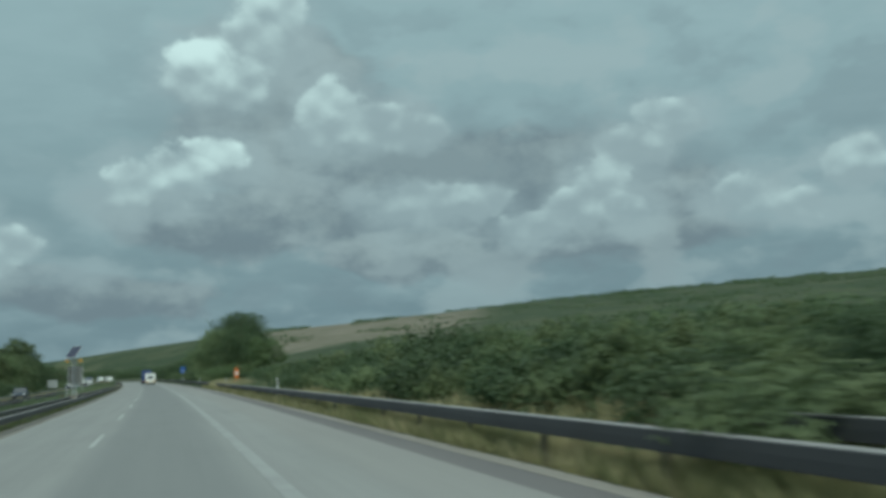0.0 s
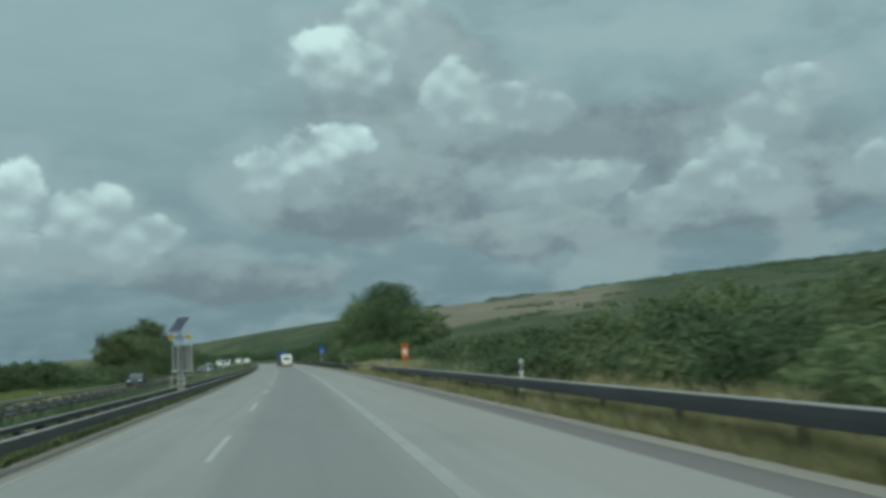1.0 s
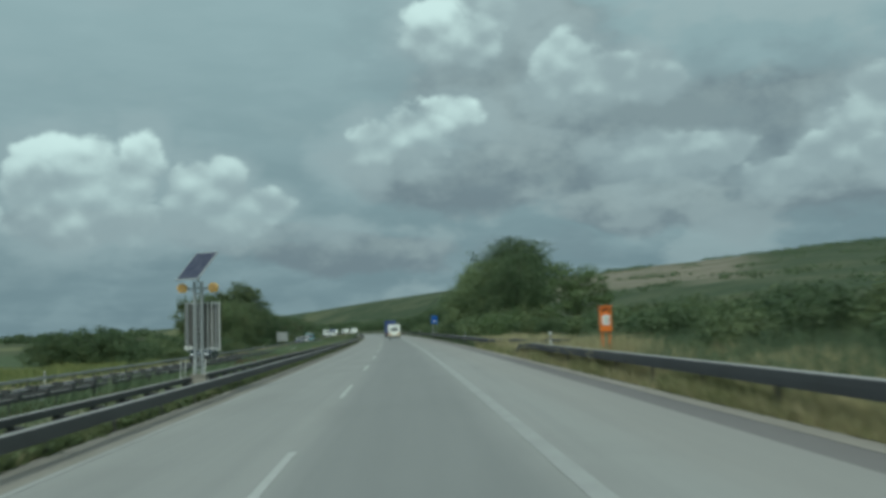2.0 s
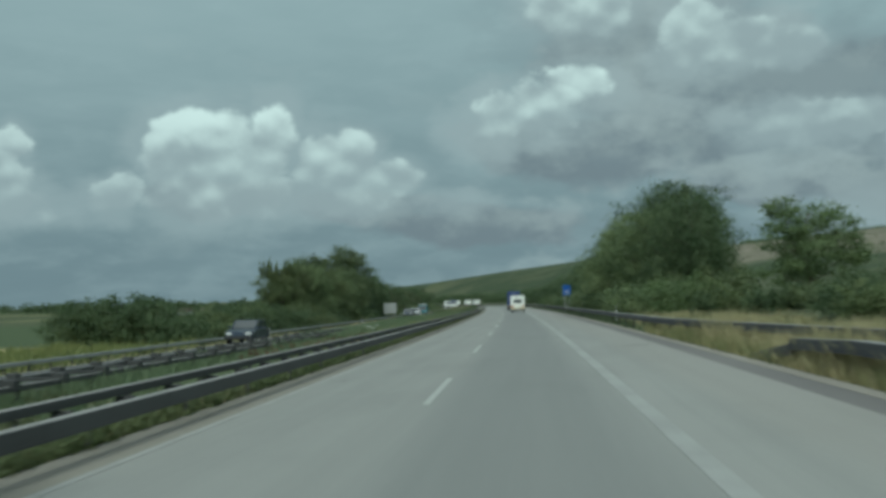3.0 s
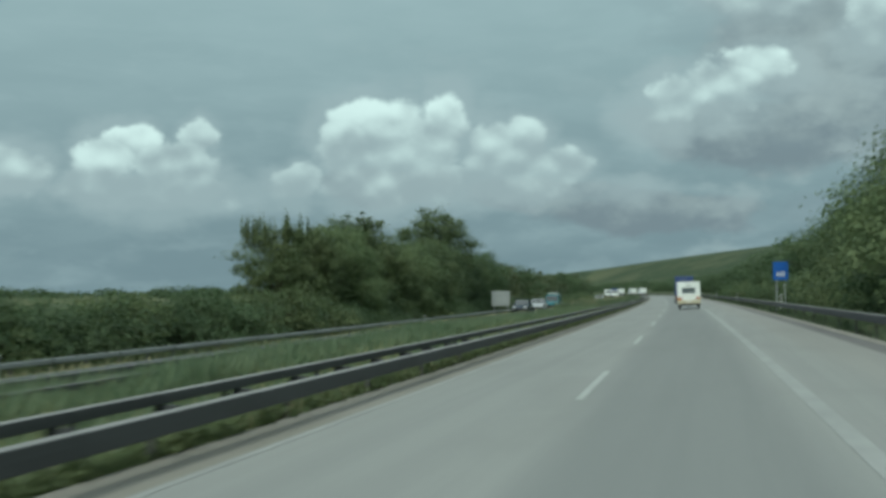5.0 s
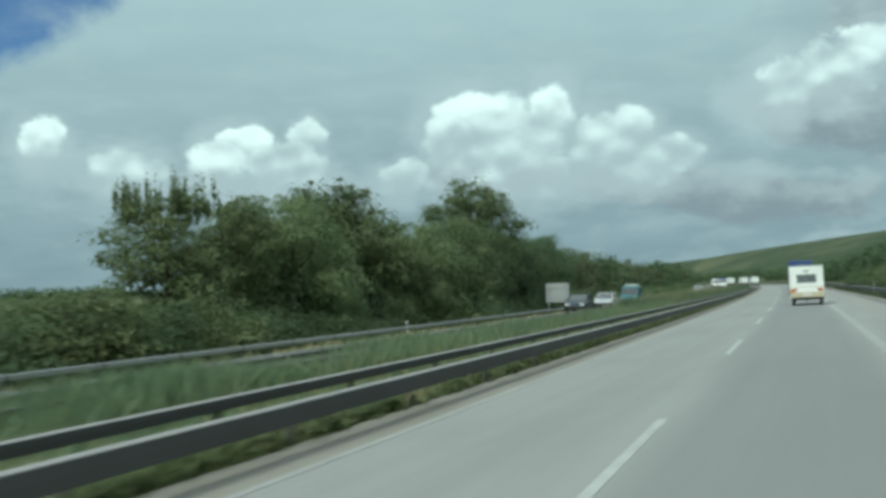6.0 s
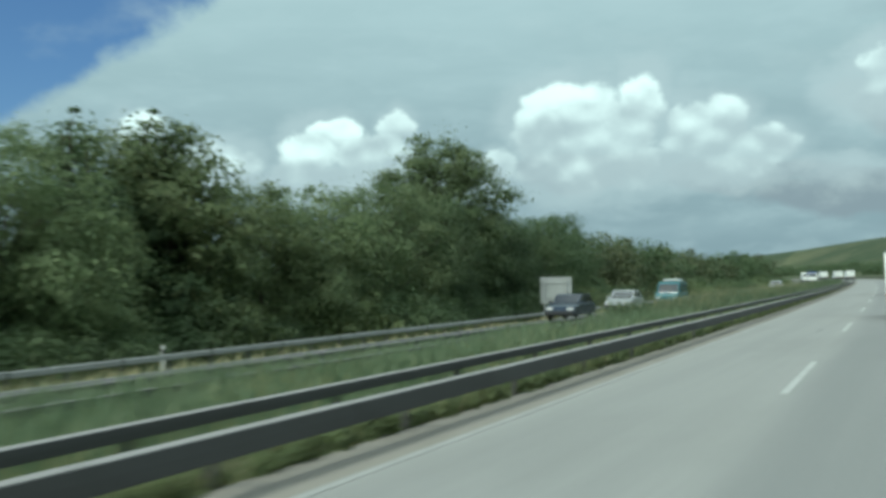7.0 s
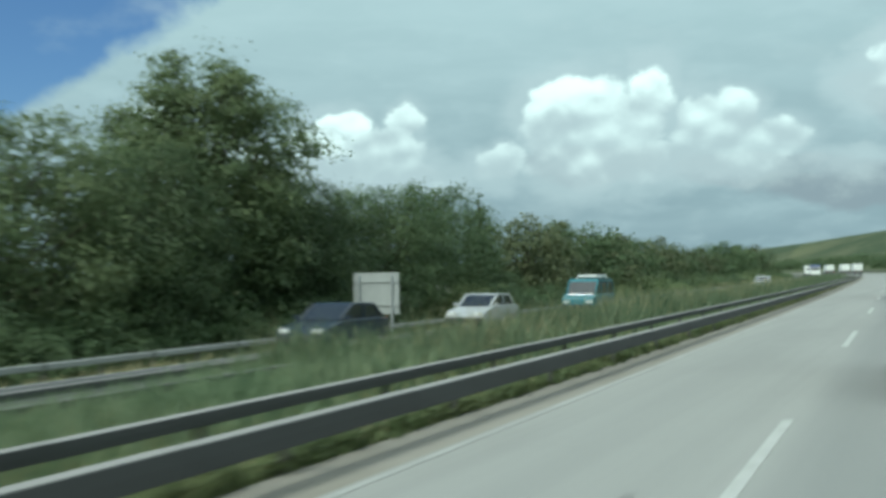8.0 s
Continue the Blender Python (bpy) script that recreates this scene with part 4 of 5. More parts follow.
THICKET = tree("tree", 36, 7.0, 4.6, 0.4, LEAF_DEEP, scaled(spot(-28.6, 309.0), 1.1, 1.1, 1.17), "dark green tree in the distant roadside row", 7000, 0.17, "round", 16)
for model, of, X, y, h, wide in (
        (MAPLE, 10.6, -30.0, 215, 8.6, 0.9), (MAPLE, 10.6, -28.2, 211.5, 8.8, 0.8), (ASH, 8.0, -28.0, 217.0, 9.2, 0.75), (ASH, 8.0, -27.2, 219.5, 6.2, 0.8), (ASH, 8.0, -26.8, 235.0, 6.4, 0.8), (PINE, 8.8, -28.5, 221.0, 11.2, 1.0), (PINE, 8.8, -28.4, 226.8, 11.4, 1.0), (PINE, 8.8, -28.6, 225.5, 11.9, 0.9), (MAPLE, 10.6, -28.0, 232.5, 8.6, 0.7), (ASH, 8.0, -28.0, 238, 8.8, 0.8), (ASH, 8.0, -27.5, 244, 9.3, 0.85),
        (OAK, 9.0, -27.0, 249.5, 9.0, 0.7), (OAK, 9.0, -27.2, 262.0, 8.4, 0.75), (ASH, 8.0, -29.5, 264.5, 8.6, 0.9), (OAK, 9.0, -26.5, 269, 8.8, 0.8), (OAK, 9.0, -28.0, 278, 9.4, 0.85), (COPSE, 7.0, -29.0, 320, 8.0, 1.0),
        (THICKET, 7.0, -29.0, 331, 7.8, 1.0), (COPSE, 7.0, -29.0, 343, 7.9, 1.1), (THICKET, 7.0, -29.0, 357, 7.2, 1.1), (COPSE, 7.0, -29.0, 372, 7.0, 1.2), (THICKET, 7.0, -30.0, 390, 6.6, 1.3),
        (THICKET, 7.0, -30.0, 418, 9.2, 0.95), (THICKET, 7.0, -30.0, 438, 9.0, 1.0), (COPSE, 7.0, -30.0, 458, 9.4, 1.0), (THICKET, 7.0, -30.0, 480, 6.6, 1.3), (COPSE, 7.0, -30.0, 510, 6.0, 1.4), (THICKET, 7.0, -30, 545, 6.4, 1.5)):
    placed(model, X, y, h, rng.random() * 360, wide, of=of)
SHRUBS = [tree("shrub", 38, 3.4, 2.3, 0.15, LEAF_DEEP, spot(-26.0, 170.5), "dense rounded dark green shrub in the hedge", 6500, 0.085, lobes=15, category="shrub", group="hedge shrubs"),
          tree("shrub", 39, 3.4, 2.2, 0.15, LEAF_OLIVE, spot(-26.4, 181.0), "dense rounded olive-green shrub in the hedge", 6500, 0.085, lobes=15, category="shrub", group="hedge shrubs")]
for y in np.arange(159.0, 300.0, 3.1):
    X = -25.7 + rng.normal() * 1.0
    h = 2.9 + 1.2 * (0.5 + 0.5 * math.sin(y * 0.47)) * (0.4 + 0.9 * rng.random()) if y < 203 else 1.9 + 1.7 * rng.random()
    h *= 0.82 if 163 < y < 177 else 1.0
    if y < 203 and rng.random() < 0.6:
        placed(SHRUBS[int(rng.integers(0, 2))], X, y + rng.normal() * 0.7, h * 0.96, rng.random() * 360, 0.9 + 0.3 * rng.random(), of=3.4)
        continue
    placed(FAR_BUSHES[(0, 3, 2, 0, 3, 2)[int(rng.integers(0, 6))]][0], X, y + rng.normal() * 0.7, h, rng.random() * 360, 0.95 + 0.4 * rng.random(), of=3.2)
for y in np.arange(172.0, 205.0, 4.0):
    placed(FAR_BUSHES[int(rng.integers(0, 4))][0], -29.5 + rng.normal(), y, 3.2 + 0.9 * rng.random(), rng.random() * 360, 1.2, of=3.2)
for X, y, h in ((-27.5, 248.0, 4.6), (-28.5, 254.0, 4.8), (-28.0, 260.5, 4.8), (-27.5, 266.0, 4.2), (-29.0, 240.0, 4.4)):
    placed(FAR_BUSHES[(0, 3)[int(y) % 2]][0], X, y, h, y * 31, 0.9, of=3.2)
for y in np.arange(305.0, 520.0, 9.0):
    placed(FAR_BUSHES[int(rng.integers(0, 4))][0], -25.5 + rng.normal() * 0.8, y, 2.8 + 1.2 * rng.random(), rng.random() * 360, 1.6, of=3.2)


def blades(name, X0, X1, y0, y1, count, height, mat, label, seed, lean=0.35, width=0.012, clump=0.0):
    """Standing grass as one mass of narrow blades."""
    rng = np.random.default_rng(seed)
    X = X0 + (X1 - X0) * rng.random(count)
    y = y0 + (y1 - y0) * rng.random(count)
    gate = np.array([noise.noise((a * 0.5, b * 0.18, seed)) for a, b in zip(X, y)])
    keep = rng.random(count) < np.clip(0.75 + clump * gate * 2, 0.05, 1)
    X, y, gate = X[keep], y[keep], gate[keep]
    z = np.array([ground_z(p, q) for p, q in zip(X, y)])
    x = X + np.array([middle(q)[0] for q in y])
    h = height * (0.45 + 0.75 * rng.random(len(X))) * (1 + 0.5 * gate)
    ang = rng.random(len(X)) * 6.283
    side = np.stack([np.cos(ang), np.sin(ang), 0 * ang], 1) * (width * (0.6 + 0.8 * rng.random(len(X))))[:, None]
    tip = np.stack([rng.normal(size=len(X)) * lean * h, rng.normal(size=len(X)) * lean * h, h], 1)
    root = np.stack([x, y, z - 0.02], 1)
    verts = np.stack([root - side, root + side, root + tip * 0.6 + side * 0.8, root + tip], 1).reshape(-1, 3)
    b = np.arange(len(X)) * 4
    faces = np.stack([np.stack([b, b + 1, b + 2], 1), np.stack([b, b + 2, b + 3], 1)], 1).reshape(-1, 3)
    tagged(new(name, leaf_mesh(verts, faces, mat, name)), label, "grass", kind="stuff")


blades("grass", 5.62, 6.4, -8, 130, 28000, 0.42, STRAW, "dry yellow grass under the crash barrier", 61, clump=0.4, width=0.016)
blades("grass", 5.85, 7.2, 97, 121, 10000, 0.74, STRAW, "tall pale straw beside the barrier's end", 73, clump=0.5, width=0.020)
blades("grass", 6.3, 9.0, -8, 150, 30000, 0.50, STRAW, "tall straw-coloured grass at the foot of the bank", 62, clump=0.9, width=0.022)
blades("grass", 6.3, 9.5, -8, 150, 15000, 0.40, WEEDS, "green weeds at the foot of the bank", 63, clump=0.8, width=0.022)
blades("grass", 5.66, 8.5, 130, 330, 24000, 0.42, GRASS, "mixed grass below the wooded bank", 64, clump=0.6, width=0.025)
def weeds(name, X0, X1, y0, y1, count, height, mat, label, seed, size=0.045):
    """Low leafy weeds in clumps, as one mass."""
    rng = np.random.default_rng(seed)
    vs, fs, total = [], [], 0
    for _ in range(count):
        X, y = X0 + (X1 - X0) * rng.random(), y0 + (y1 - y0) * rng.random()
        h = height * (0.4 + 0.9 * rng.random())
        v, f = leaves(rng, [(0, 0, h * 0.45, 0.10 + 0.12 * rng.random(), 0.14 + 0.2 * rng.random(), h * 0.55)], 37, size * 1.2, 0.3, 0.5)
        m = spot(X, y).translation
        vs.append(v + np.array(m))
        fs.append(f + total)
        total += len(v)
    tagged(new(name, leaf_mesh(np.concatenate(vs), np.concatenate(fs), mat, name)), label, "weeds", kind="stuff")


weeds("weeds", -6.15, -5.86, 0, 300, 3400, 0.36, LEAF_OLIVE, "leafy green weeds along the fast lane barrier", 81)
weeds("weeds", -7.6, -6.1, 30, 300, 1800, 0.26, LEAF_OLIVE, "dull weeds between the two crash barriers", 82)
weeds("weeds", 6.2, 8.6, 0, 130, 800, 0.40, LEAF_OLIVE, "green weeds in the dry grass below the bank", 83, 0.06)
blades("grass", -6.8, -5.84, -8, 330, 52000, 0.34, WEEDS, "dark grass between road edge and crash barrier", 65, clump=0.9, width=0.012)
blades("grass", -6.8, -5.9, -8, 330, 9000, 0.38, STRAW, "dry grass stalks between the two crash barriers", 66, clump=0.9, width=0.016)
blades("grass", -12.2, -9.4, 138, 199, 30000, 0.68, GRASS, "tall grass hiding the low barrier in the central reserve", 72, clump=0.2, width=0.035)
blades("grass", -10.9, -7.3, 140, 250, 7000, 0.62, OLIVE_GRASS, "pale seeding grass in the central reserve", 93, clump=1.0, width=0.016)
blades("grass", -12.2, -8.2, 199, 246, 26000, 0.64, GRASS, "knee-high grass in the central reserve", 92, clump=0.4, width=0.034)
blades("grass", -12.2, -8.2, 236, 430, 46000, 0.98, GRASS, "tall uncut grass in the central reserve", 71, clump=0.4, width=0.040)
blades("grass", -12.2, -7.0, 100, 420, 60000, 0.42, GRASS, "rough green grass in the central reserve", 67, clump=0.6, width=0.030)
blades("grass", -12.2, -7.0, -8, 110, 16000, 0.26, WEEDS, "sparse weeds in the central reserve", 68, clump=1.2, width=0.026)
blades("grass", -12.9, -10.6, 40, 430, 40000, 0.50, GRASS, "grass round the posts of the low barrier", 74, clump=0.15, width=0.030)
blades("grass", 5.61, 6.2, -8, 130, 44000, 0.42, OLIVE_GRASS, "olive-yellow grass under the crash barrier", 75, clump=0.8, width=0.014)
blades("grass", -19.5, -18.8, 60, 330, 8000, 0.32, STRAW, "dry grass beside the opposite carriageway", 69, clump=0.5, width=0.024)
blades("grass", -23.5, -20.2, 60, 330, 20000, 0.50, WEEDS, "tall weeds at the foot of the hedge", 70, clump=0.8, width=0.040)


blades("crop", -38.0, -21.5, 92, 149, 24000, 0.85, CROP, "rows of yellow-green crop beyond the opposite carriageway", 76, clump=0.35, width=0.06)
blades("grass", 5.58, 5.72, -8, 140, 9000, 0.11, WEEDS, "ragged grass creeping over the edge of the gutter", 78, clump=0.9, width=0.012)
blades("grass", 6.3, 10.5, 62, 104, 12000, 0.72, GRASS, "tall green grass below the bank", 79, clump=0.5, width=0.018)
blades("grass", 5.9, 7.4, 80, 97, 6500, 0.86, STRAW, "tall dry straw round the emergency phone", 77, clump=0.2, width=0.016)
weeds("weeds", -10.4, -8.0, 118, 142, 240, 0.42, DOCK, "reddish-brown dry weeds in the central reserve", 84, 0.05)
for X, y, h, wide in ((-28.6, 159.0, 4.2, 0.95), (-31.4, 160.5, 4.7, 0.95), (-34.4, 162.0, 4.4, 0.95), (-30.2, 164.5, 4.5, 0.9), (-36.8, 164.0, 3.8, 1.0)):
    placed(SHRUBS[0], X, y, h, rng.random() * 360, wide, of=3.4)


def distant_woods():
    """Dark woods on the plain to the west, one mass."""
    rng = np.random.default_rng(44)
    lobes = []
    for k in range(260):
        f, r = radians(-15 - 28 * rng.random()), 480 + 900 * rng.random() ** 2
        y = 110 + r * math.cos(f)
        X = r * math.sin(f) - middle(y)[0]
        s = 3 + 3 * rng.random()
        lobes.append((middle(y)[0] + X, y, ground_z(X, y) + s * 0.5, s, s, s * 0.75))
    v, f = leaves(rng, lobes, 26000, 0.95, 0.2, 0.15)
    tagged(new("distant_woods", leaf_mesh(v, f, LEAF_DEEP, "distant_woods")), "dark woods far off on the plain", "woods", kind="stuff")


def plain_hedges():
    """Hedges and small groves between the fields of the plain, one mass."""
    rng = np.random.default_rng(47)
    lobes = []
    for line, reach, tall in ((300.0, 260.0, 1.7), (345.0, 320.0, 2.0), (420.0, 420.0, 2.6)):
        for k in range(int(reach / 2.4)):
            X = -42.0 - reach * rng.random()
            y = line + 14.0 * noise.noise((X * 0.02, line, 1.0)) + rng.normal() * 1.2
            s = tall * (0.55 + 0.6 * rng.random()) * (0.8 + 0.5 * noise.noise((X * 0.03, line, 9.0)))
            lobes.append((middle(y)[0] + X, y, ground_z(X, y) + s * 0.7, s * 1.3, s * 1.1, s * 0.9))
    v, f = leaves(rng, lobes, 26000, 0.40, 0.25, 0.2)
    tagged(new("hedges", leaf_mesh(v, f, LEAF_DEEP, "hedges")), "dark hedges between the fields of the plain", "hedge", kind="stuff")


def hill_scrub():
    """Low dark bushes scattered over the slope, thickest along its crest, one mass."""
    rng = np.random.default_rng(45)
    lobes = []
    while len(lobes) < 2600:
        az, r = 3 + 44 * rng.random(), 170 + 760 * rng.random() ** 0.7
        x, y = r * math.sin(radians(az)), 110 + r * math.cos(radians(az))
        X = x - middle(y)[0]
        wild = noise.noise((x * 0.012, y * 0.012, 3.0)) + 0.5 * noise.noise((x * 0.04, y * 0.04, 7.0))
        crest = r > 820 and noise.noise((az * 0.35, 1.0, 2.0)) > 0.0
        if X < 26 or (not crest and wild < (0.12 if az > 20 else 0.38)):
            continue
        s = (1.0 + 1.6 * rng.random()) * (0.75 + r / 1200)
        lobes.append((x, y, ground_z(X, y) + s * 0.25, s * 1.3, s * 1.3, s * 0.7))
    v, f = leaves(rng, lobes, 64000, 0.46, 0.25, 0.2)
    tagged(new("hill_scrub", leaf_mesh(v, f, LEAF_DEEP, "hill_scrub")), "dark green scrub scattered over the long hillside", "scrub", kind="stuff")


def far_woods():
    """Dark wood at the foot of the hill where the road bends away, one mass."""
    rng = np.random.default_rng(46)
    lobes = []
    for k in range(240):
        y = 540 + 260 * rng.random()
        X = 16 + 26 * rng.random()
        s = 1.8 + 1.6 * rng.random()
        lobes.append((middle(y)[0] + X, y, ground_z(X, y) + s * 0.6, s, s, s * 0.9))
    v, f = leaves(rng, lobes, 26000, 0.42, 0.25, 0.2)
    tagged(new("far_woods", leaf_mesh(v, f, LEAF_DEEP, "far_woods")), "dark green wood at the foot of the hill", "woods", kind="stuff")


blades("grass", -12.6, -8.4, 236, 330, 5000, 1.30, STRAW, "tall pale seed stalks standing above the uncut grass", 91, clump=0.8, width=0.010)
distant_woods()
plain_hedges()
far_woods()
hill_scrub()


# ---------------------------------------------------------------- signs, posts and the solar-powered signal
def delineator(X, y, top, label):
    """A white roadside post with a slanted black band and a reflector."""
    low = ground_z(X, y) - middle(y)[1]
    base = thing("delineator_post", spot(X, y), label, "delineator post", "delineator posts")
    h = top - low
    part("post", box(bmesh.new(), (0.085, 0.08, h + 0.2), (0, 0, h / 2 - 0.1), 0.02, taper=0.92), SIGN_WHITE, base)
    part("band", box(bmesh.new(), (0.091, 0.086, 0.20), (0, 0, h - 0.22), 0.008, (0, 9, 0)), MARK_BLACK, base, "slanted black band")
    part("reflector", box(bmesh.new(), (0.04, 0.090, 0.12), (0, 0, h - 0.22), 0.006), SIGN_WHITE, base)


for y in (6.0, 55.5, 97.0, 148.3, 207.5, 258.0, 308.0):
    delineator(6.1, y, 1.43, "white roadside delineator post behind the crash barrier")
for y in (64.0, 114.0, 164.0, 216.3, 268.0, 318.0):
    delineator(-20.25, y, -0.10, "white delineator post beyond the opposite carriageway")


def solar_signal():
    """A solar-powered warning signal on a lattice mast, with the back of a ribbed sign board."""
    base = thing("solar_warning_signal", pose(middle(88.5)[0] - 6.62, 88.5, -0.32, 0, 0, 0), "solar-powered warning signal with yellow lamps on a lattice mast", "warning signal")
    bm = bmesh.new()
    box(bm, (0.62, 0.62, 0.74), (0, 0, 0.25), 0.03, taper=0.9)
    part("foot", bm, GUTTER, base, "concrete block footing")
    bm = box(bmesh.new(), (0.50, 0.50, 0.14), (0, 0, 0.69), 0.02)
    part("battery_box", bm, VERGE_DIRT, base, "dull yellowish battery box")
    corners = [(x, y) for x in (-0.12, 0.12) for y in (-0.12, 0.12)]
    bm = bmesh.new()
    for x, y in corners:
        rod(bm, (x, y, 0.7), (x, y, 3.75), 0.022)
    for k in range(14):
        z = 0.85 + k * 0.205
        for (xa, ya), (xb, yb) in ((corners[0], corners[1]), (corners[1], corners[3]), (corners[3], corners[2]), (corners[2], corners[0])):
            rod(bm, (xa, ya, z), (xb, yb, z + 0.205), 0.009, 5)
            rod(bm, (xa, ya, z), (xb, yb, z), 0.009, 5)
    part("mast", bm, ALU, base, "galvanised lattice mast")
    for s in (-1, 1):
        bm = bmesh.new()
        rod(bm, (0, -0.02, 3.54), (s * 0.48, -0.02, 3.54), 0.022)
        rod(bm, (0, -0.02, 3.36), (s * 0.40, -0.02, 3.52), 0.014)
        part("arm", bm, ALU, base)
        bm = bmesh.new()
        rod(bm, (s * 0.50, -0.12, 3.54), (s * 0.50, 0.06, 3.54), 0.155, 20)
        rod(bm, (s * 0.50, 0.06, 3.54), (s * 0.50, 0.16, 3.54), 0.155, 20, 0.07)
        lamp = part("lamp", bm, LAMP_YELLOW, base, "round yellow signal lamp")
        bm = rod(bmesh.new(), (s * 0.50, -0.135, 3.54), (s * 0.50, -0.121, 3.54), 0.125, 20)
        part("lens", bm, LENS, lamp)
    # ribbed board behind the mast
    bm = box(bmesh.new(), (1.16, 0.05, 1.54), (0.08, 0.30, 2.30), 0.006)
    board = part("sign_board", bm, CABINET_GREY, base, "grey ribbed back of a sign board")
    for k in range(13):
        part("rib", box(bmesh.new(), (0.028, 0.06, 1.50), (-0.46 + k * 0.09, 0.245, 2.30), 0.005), SIGN_GREY if k % 4 == 0 else CABINET_GREY, board)
    for s in (-0.40, 0.52):
        part("upright", rod(bmesh.new(), (s, 0.22, 1.46), (s, 0.22, 3.10), 0.018), ALU, base)
    for z in (1.56, 3.04):
        part("crossbar", rod(bmesh.new(), (-0.50, 0.20, z), (0.66, 0.20, z), 0.022), ALU, base)
    for x in (-0.20, 0.16):
        part("stay", rod(bmesh.new(), (x, -0.20, 0.02), (x + 0.10, -0.14, 1.22), 0.020), SIGN_WHITE, base, "white painted stay")
    for x in (-0.44, -0.30):
        part("lamp_box", box(bmesh.new(), (0.10, 0.10, 0.12), (x, 0.20, 1.60), 0.012), SIGN_WHITE, base, "small white terminal box")
    for x in (-0.62, -0.48):
        part("stay", rod(bmesh.new(), (x, 0.10, 0.55), (x + 0.03, 0.12, 1.22), 0.013), SIGN_WHITE, base, "white painted stay")
    for x in (-0.14, 0.26, 0.40, 0.64):
        part("upright", rod(bmesh.new(), (x, 0.19, 1.46), (x, 0.19, 3.12), 0.014), SIGN_WHITE, base)
    # solar panel, tilted to the south-west
    slope, wide = Vector((0.45, 0.80, 0.85)), Vector((0.80, -0.45, 0.0))
    u, v = wide.normalized(), slope.normalized()
    w = u.cross(v)
    if w.z < 0:
        w = -w
    m = Matrix((u, v, w)).transposed().to_4x4()
    m.translation = (-0.02, 0.0, 4.26)
    panel = part("solar_panel", box(bmesh.new(), (0.92, 1.36, 0.035), (0, 0, 0), 0.004), SIGN_GREY, base, "tilted solar panel in a light metal frame", m)
    for i in range(4):
        for j in range(6):
            part("cell", box(bmesh.new(), (0.205, 0.205, 0.006), (-0.3225 + i * 0.215, -0.5375 + j * 0.215, 0.020)), SOLAR_CELL, panel)
    bm = bmesh.new()
    rod(bm, (0, 0, 3.70), (-0.02, 0, 4.24), 0.035)
    rod(bm, (0, 0, 3.80), (0.25, 0.25, 4.50), 0.015)
    part("panel_bracket", bm, ALU, base)


solar_signal()


def emergency_phone():
    base = thing("emergency_phone", spot(6.22, 86.3), "orange emergency phone post standing in dry grass", "emergency phone")
    z = 1.84 - (ground_z(6.22, 86.3) - middle(86.3)[1])
    body = part("housing", box(bmesh.new(), (0.36, 0.20, 0.76), (0, 0, z), 0.025), ORANGE, base)
    part("hood", box(bmesh.new(), (0.40, 0.27, 0.05), (0, -0.02, z + 0.39), 0.015), ORANGE, base)
    bm = bmesh.new()
    for k in range(9):
        a0, a1 = math.pi * k / 9, math.pi * (k + 1) / 9
        rod(bm, (0.12 * math.cos(a0), -0.106, z + 0.20 + 0.10 * math.sin(a0)), (0.12 * math.cos(a1), -0.106, z + 0.20 + 0.10 * math.sin(a1)), 0.016, 6)
    part("arch_mark", bm, MARK_BLACK, body)
    plate = part("plate", box(bmesh.new(), (0.23, 0.012, 0.30), (0, -0.106, z - 0.02), 0.003), SIGN_WHITE, body, "white plate with a dark handset mark")
    bm = bmesh.new()
    for k in range(6):
        a0, a1 = -1.1 + 2.2 * k / 6, -1.1 + 2.2 * (k + 1) / 6
        rod(bm, (-0.02 + 0.06 * math.cos(a0), -0.116, z - 0.02 + 0.09 * math.sin(a0)), (-0.02 + 0.06 * math.cos(a1), -0.116, z - 0.02 + 0.09 * math.sin(a1)), 0.013, 6)
    part("handset_mark", bm, MARK_BLACK, plate)
    for s in (-0.11, 0.11):
        part("leg", box(bmesh.new(), (0.05, 0.05, z - 0.30), (s, 0, (z - 0.46) / 2), 0.008), ORANGE, base)


emergency_phone()


def countdown_sign():
    """A blue distance marker with three slanted white bars, on two posts."""
    base = thing("distance_sign", spot(6.25, 209.0), "blue motorway distance sign with three slanted white bars", "road sign")
    z = 3.0 - (ground_z(6.25, 209.0) - middle(209)[1])
    face = part("panel", box(bmesh.new(), (0.96, 0.03, 1.24), (0, 0, z), 0.012), SIGN_BLUE, base)
    for k in range(3):
        part("bar", box(bmesh.new(), (0.085, 0.008, 0.32), (-0.19 + k * 0.19, -0.019, z - 0.20), 0.002, (0, 10, 0)), SIGN_WHITE, face)
    for s in (-0.26, 0.26):
        part("post", rod(bmesh.new(), (s, 0.05, -0.3), (s, 0.05, z + 0.55), 0.035, 10), ALU, base)


countdown_sign()


def large_sign():
    """A large sign of the opposite carriageway, seen from behind."""
    base = thing("road_sign", spot(-21.2, 258.0), "large grey road sign on two posts, seen from behind", "road sign")
    low = ground_z(-21.2, 258.0) - middle(258)[1]
    z = 0.92 - low
    back = part("panel", box(bmesh.new(), (2.2, 0.04, 1.78), (0, 0, z), 0.012), SIGN_GREY, base)
    for k in range(2):
        part("rail", box(bmesh.new(), (2.14, 0.05, 0.06), (0, -0.045, z - 0.50 + k * 1.0), 0.008), SIGN_GREY, back)
    for s in (-0.80, 0.80):
        part("post", rod(bmesh.new(), (s, -0.10, -0.4), (s, -0.10, z + 0.80), 0.05, 12), ALU, base)


large_sign()


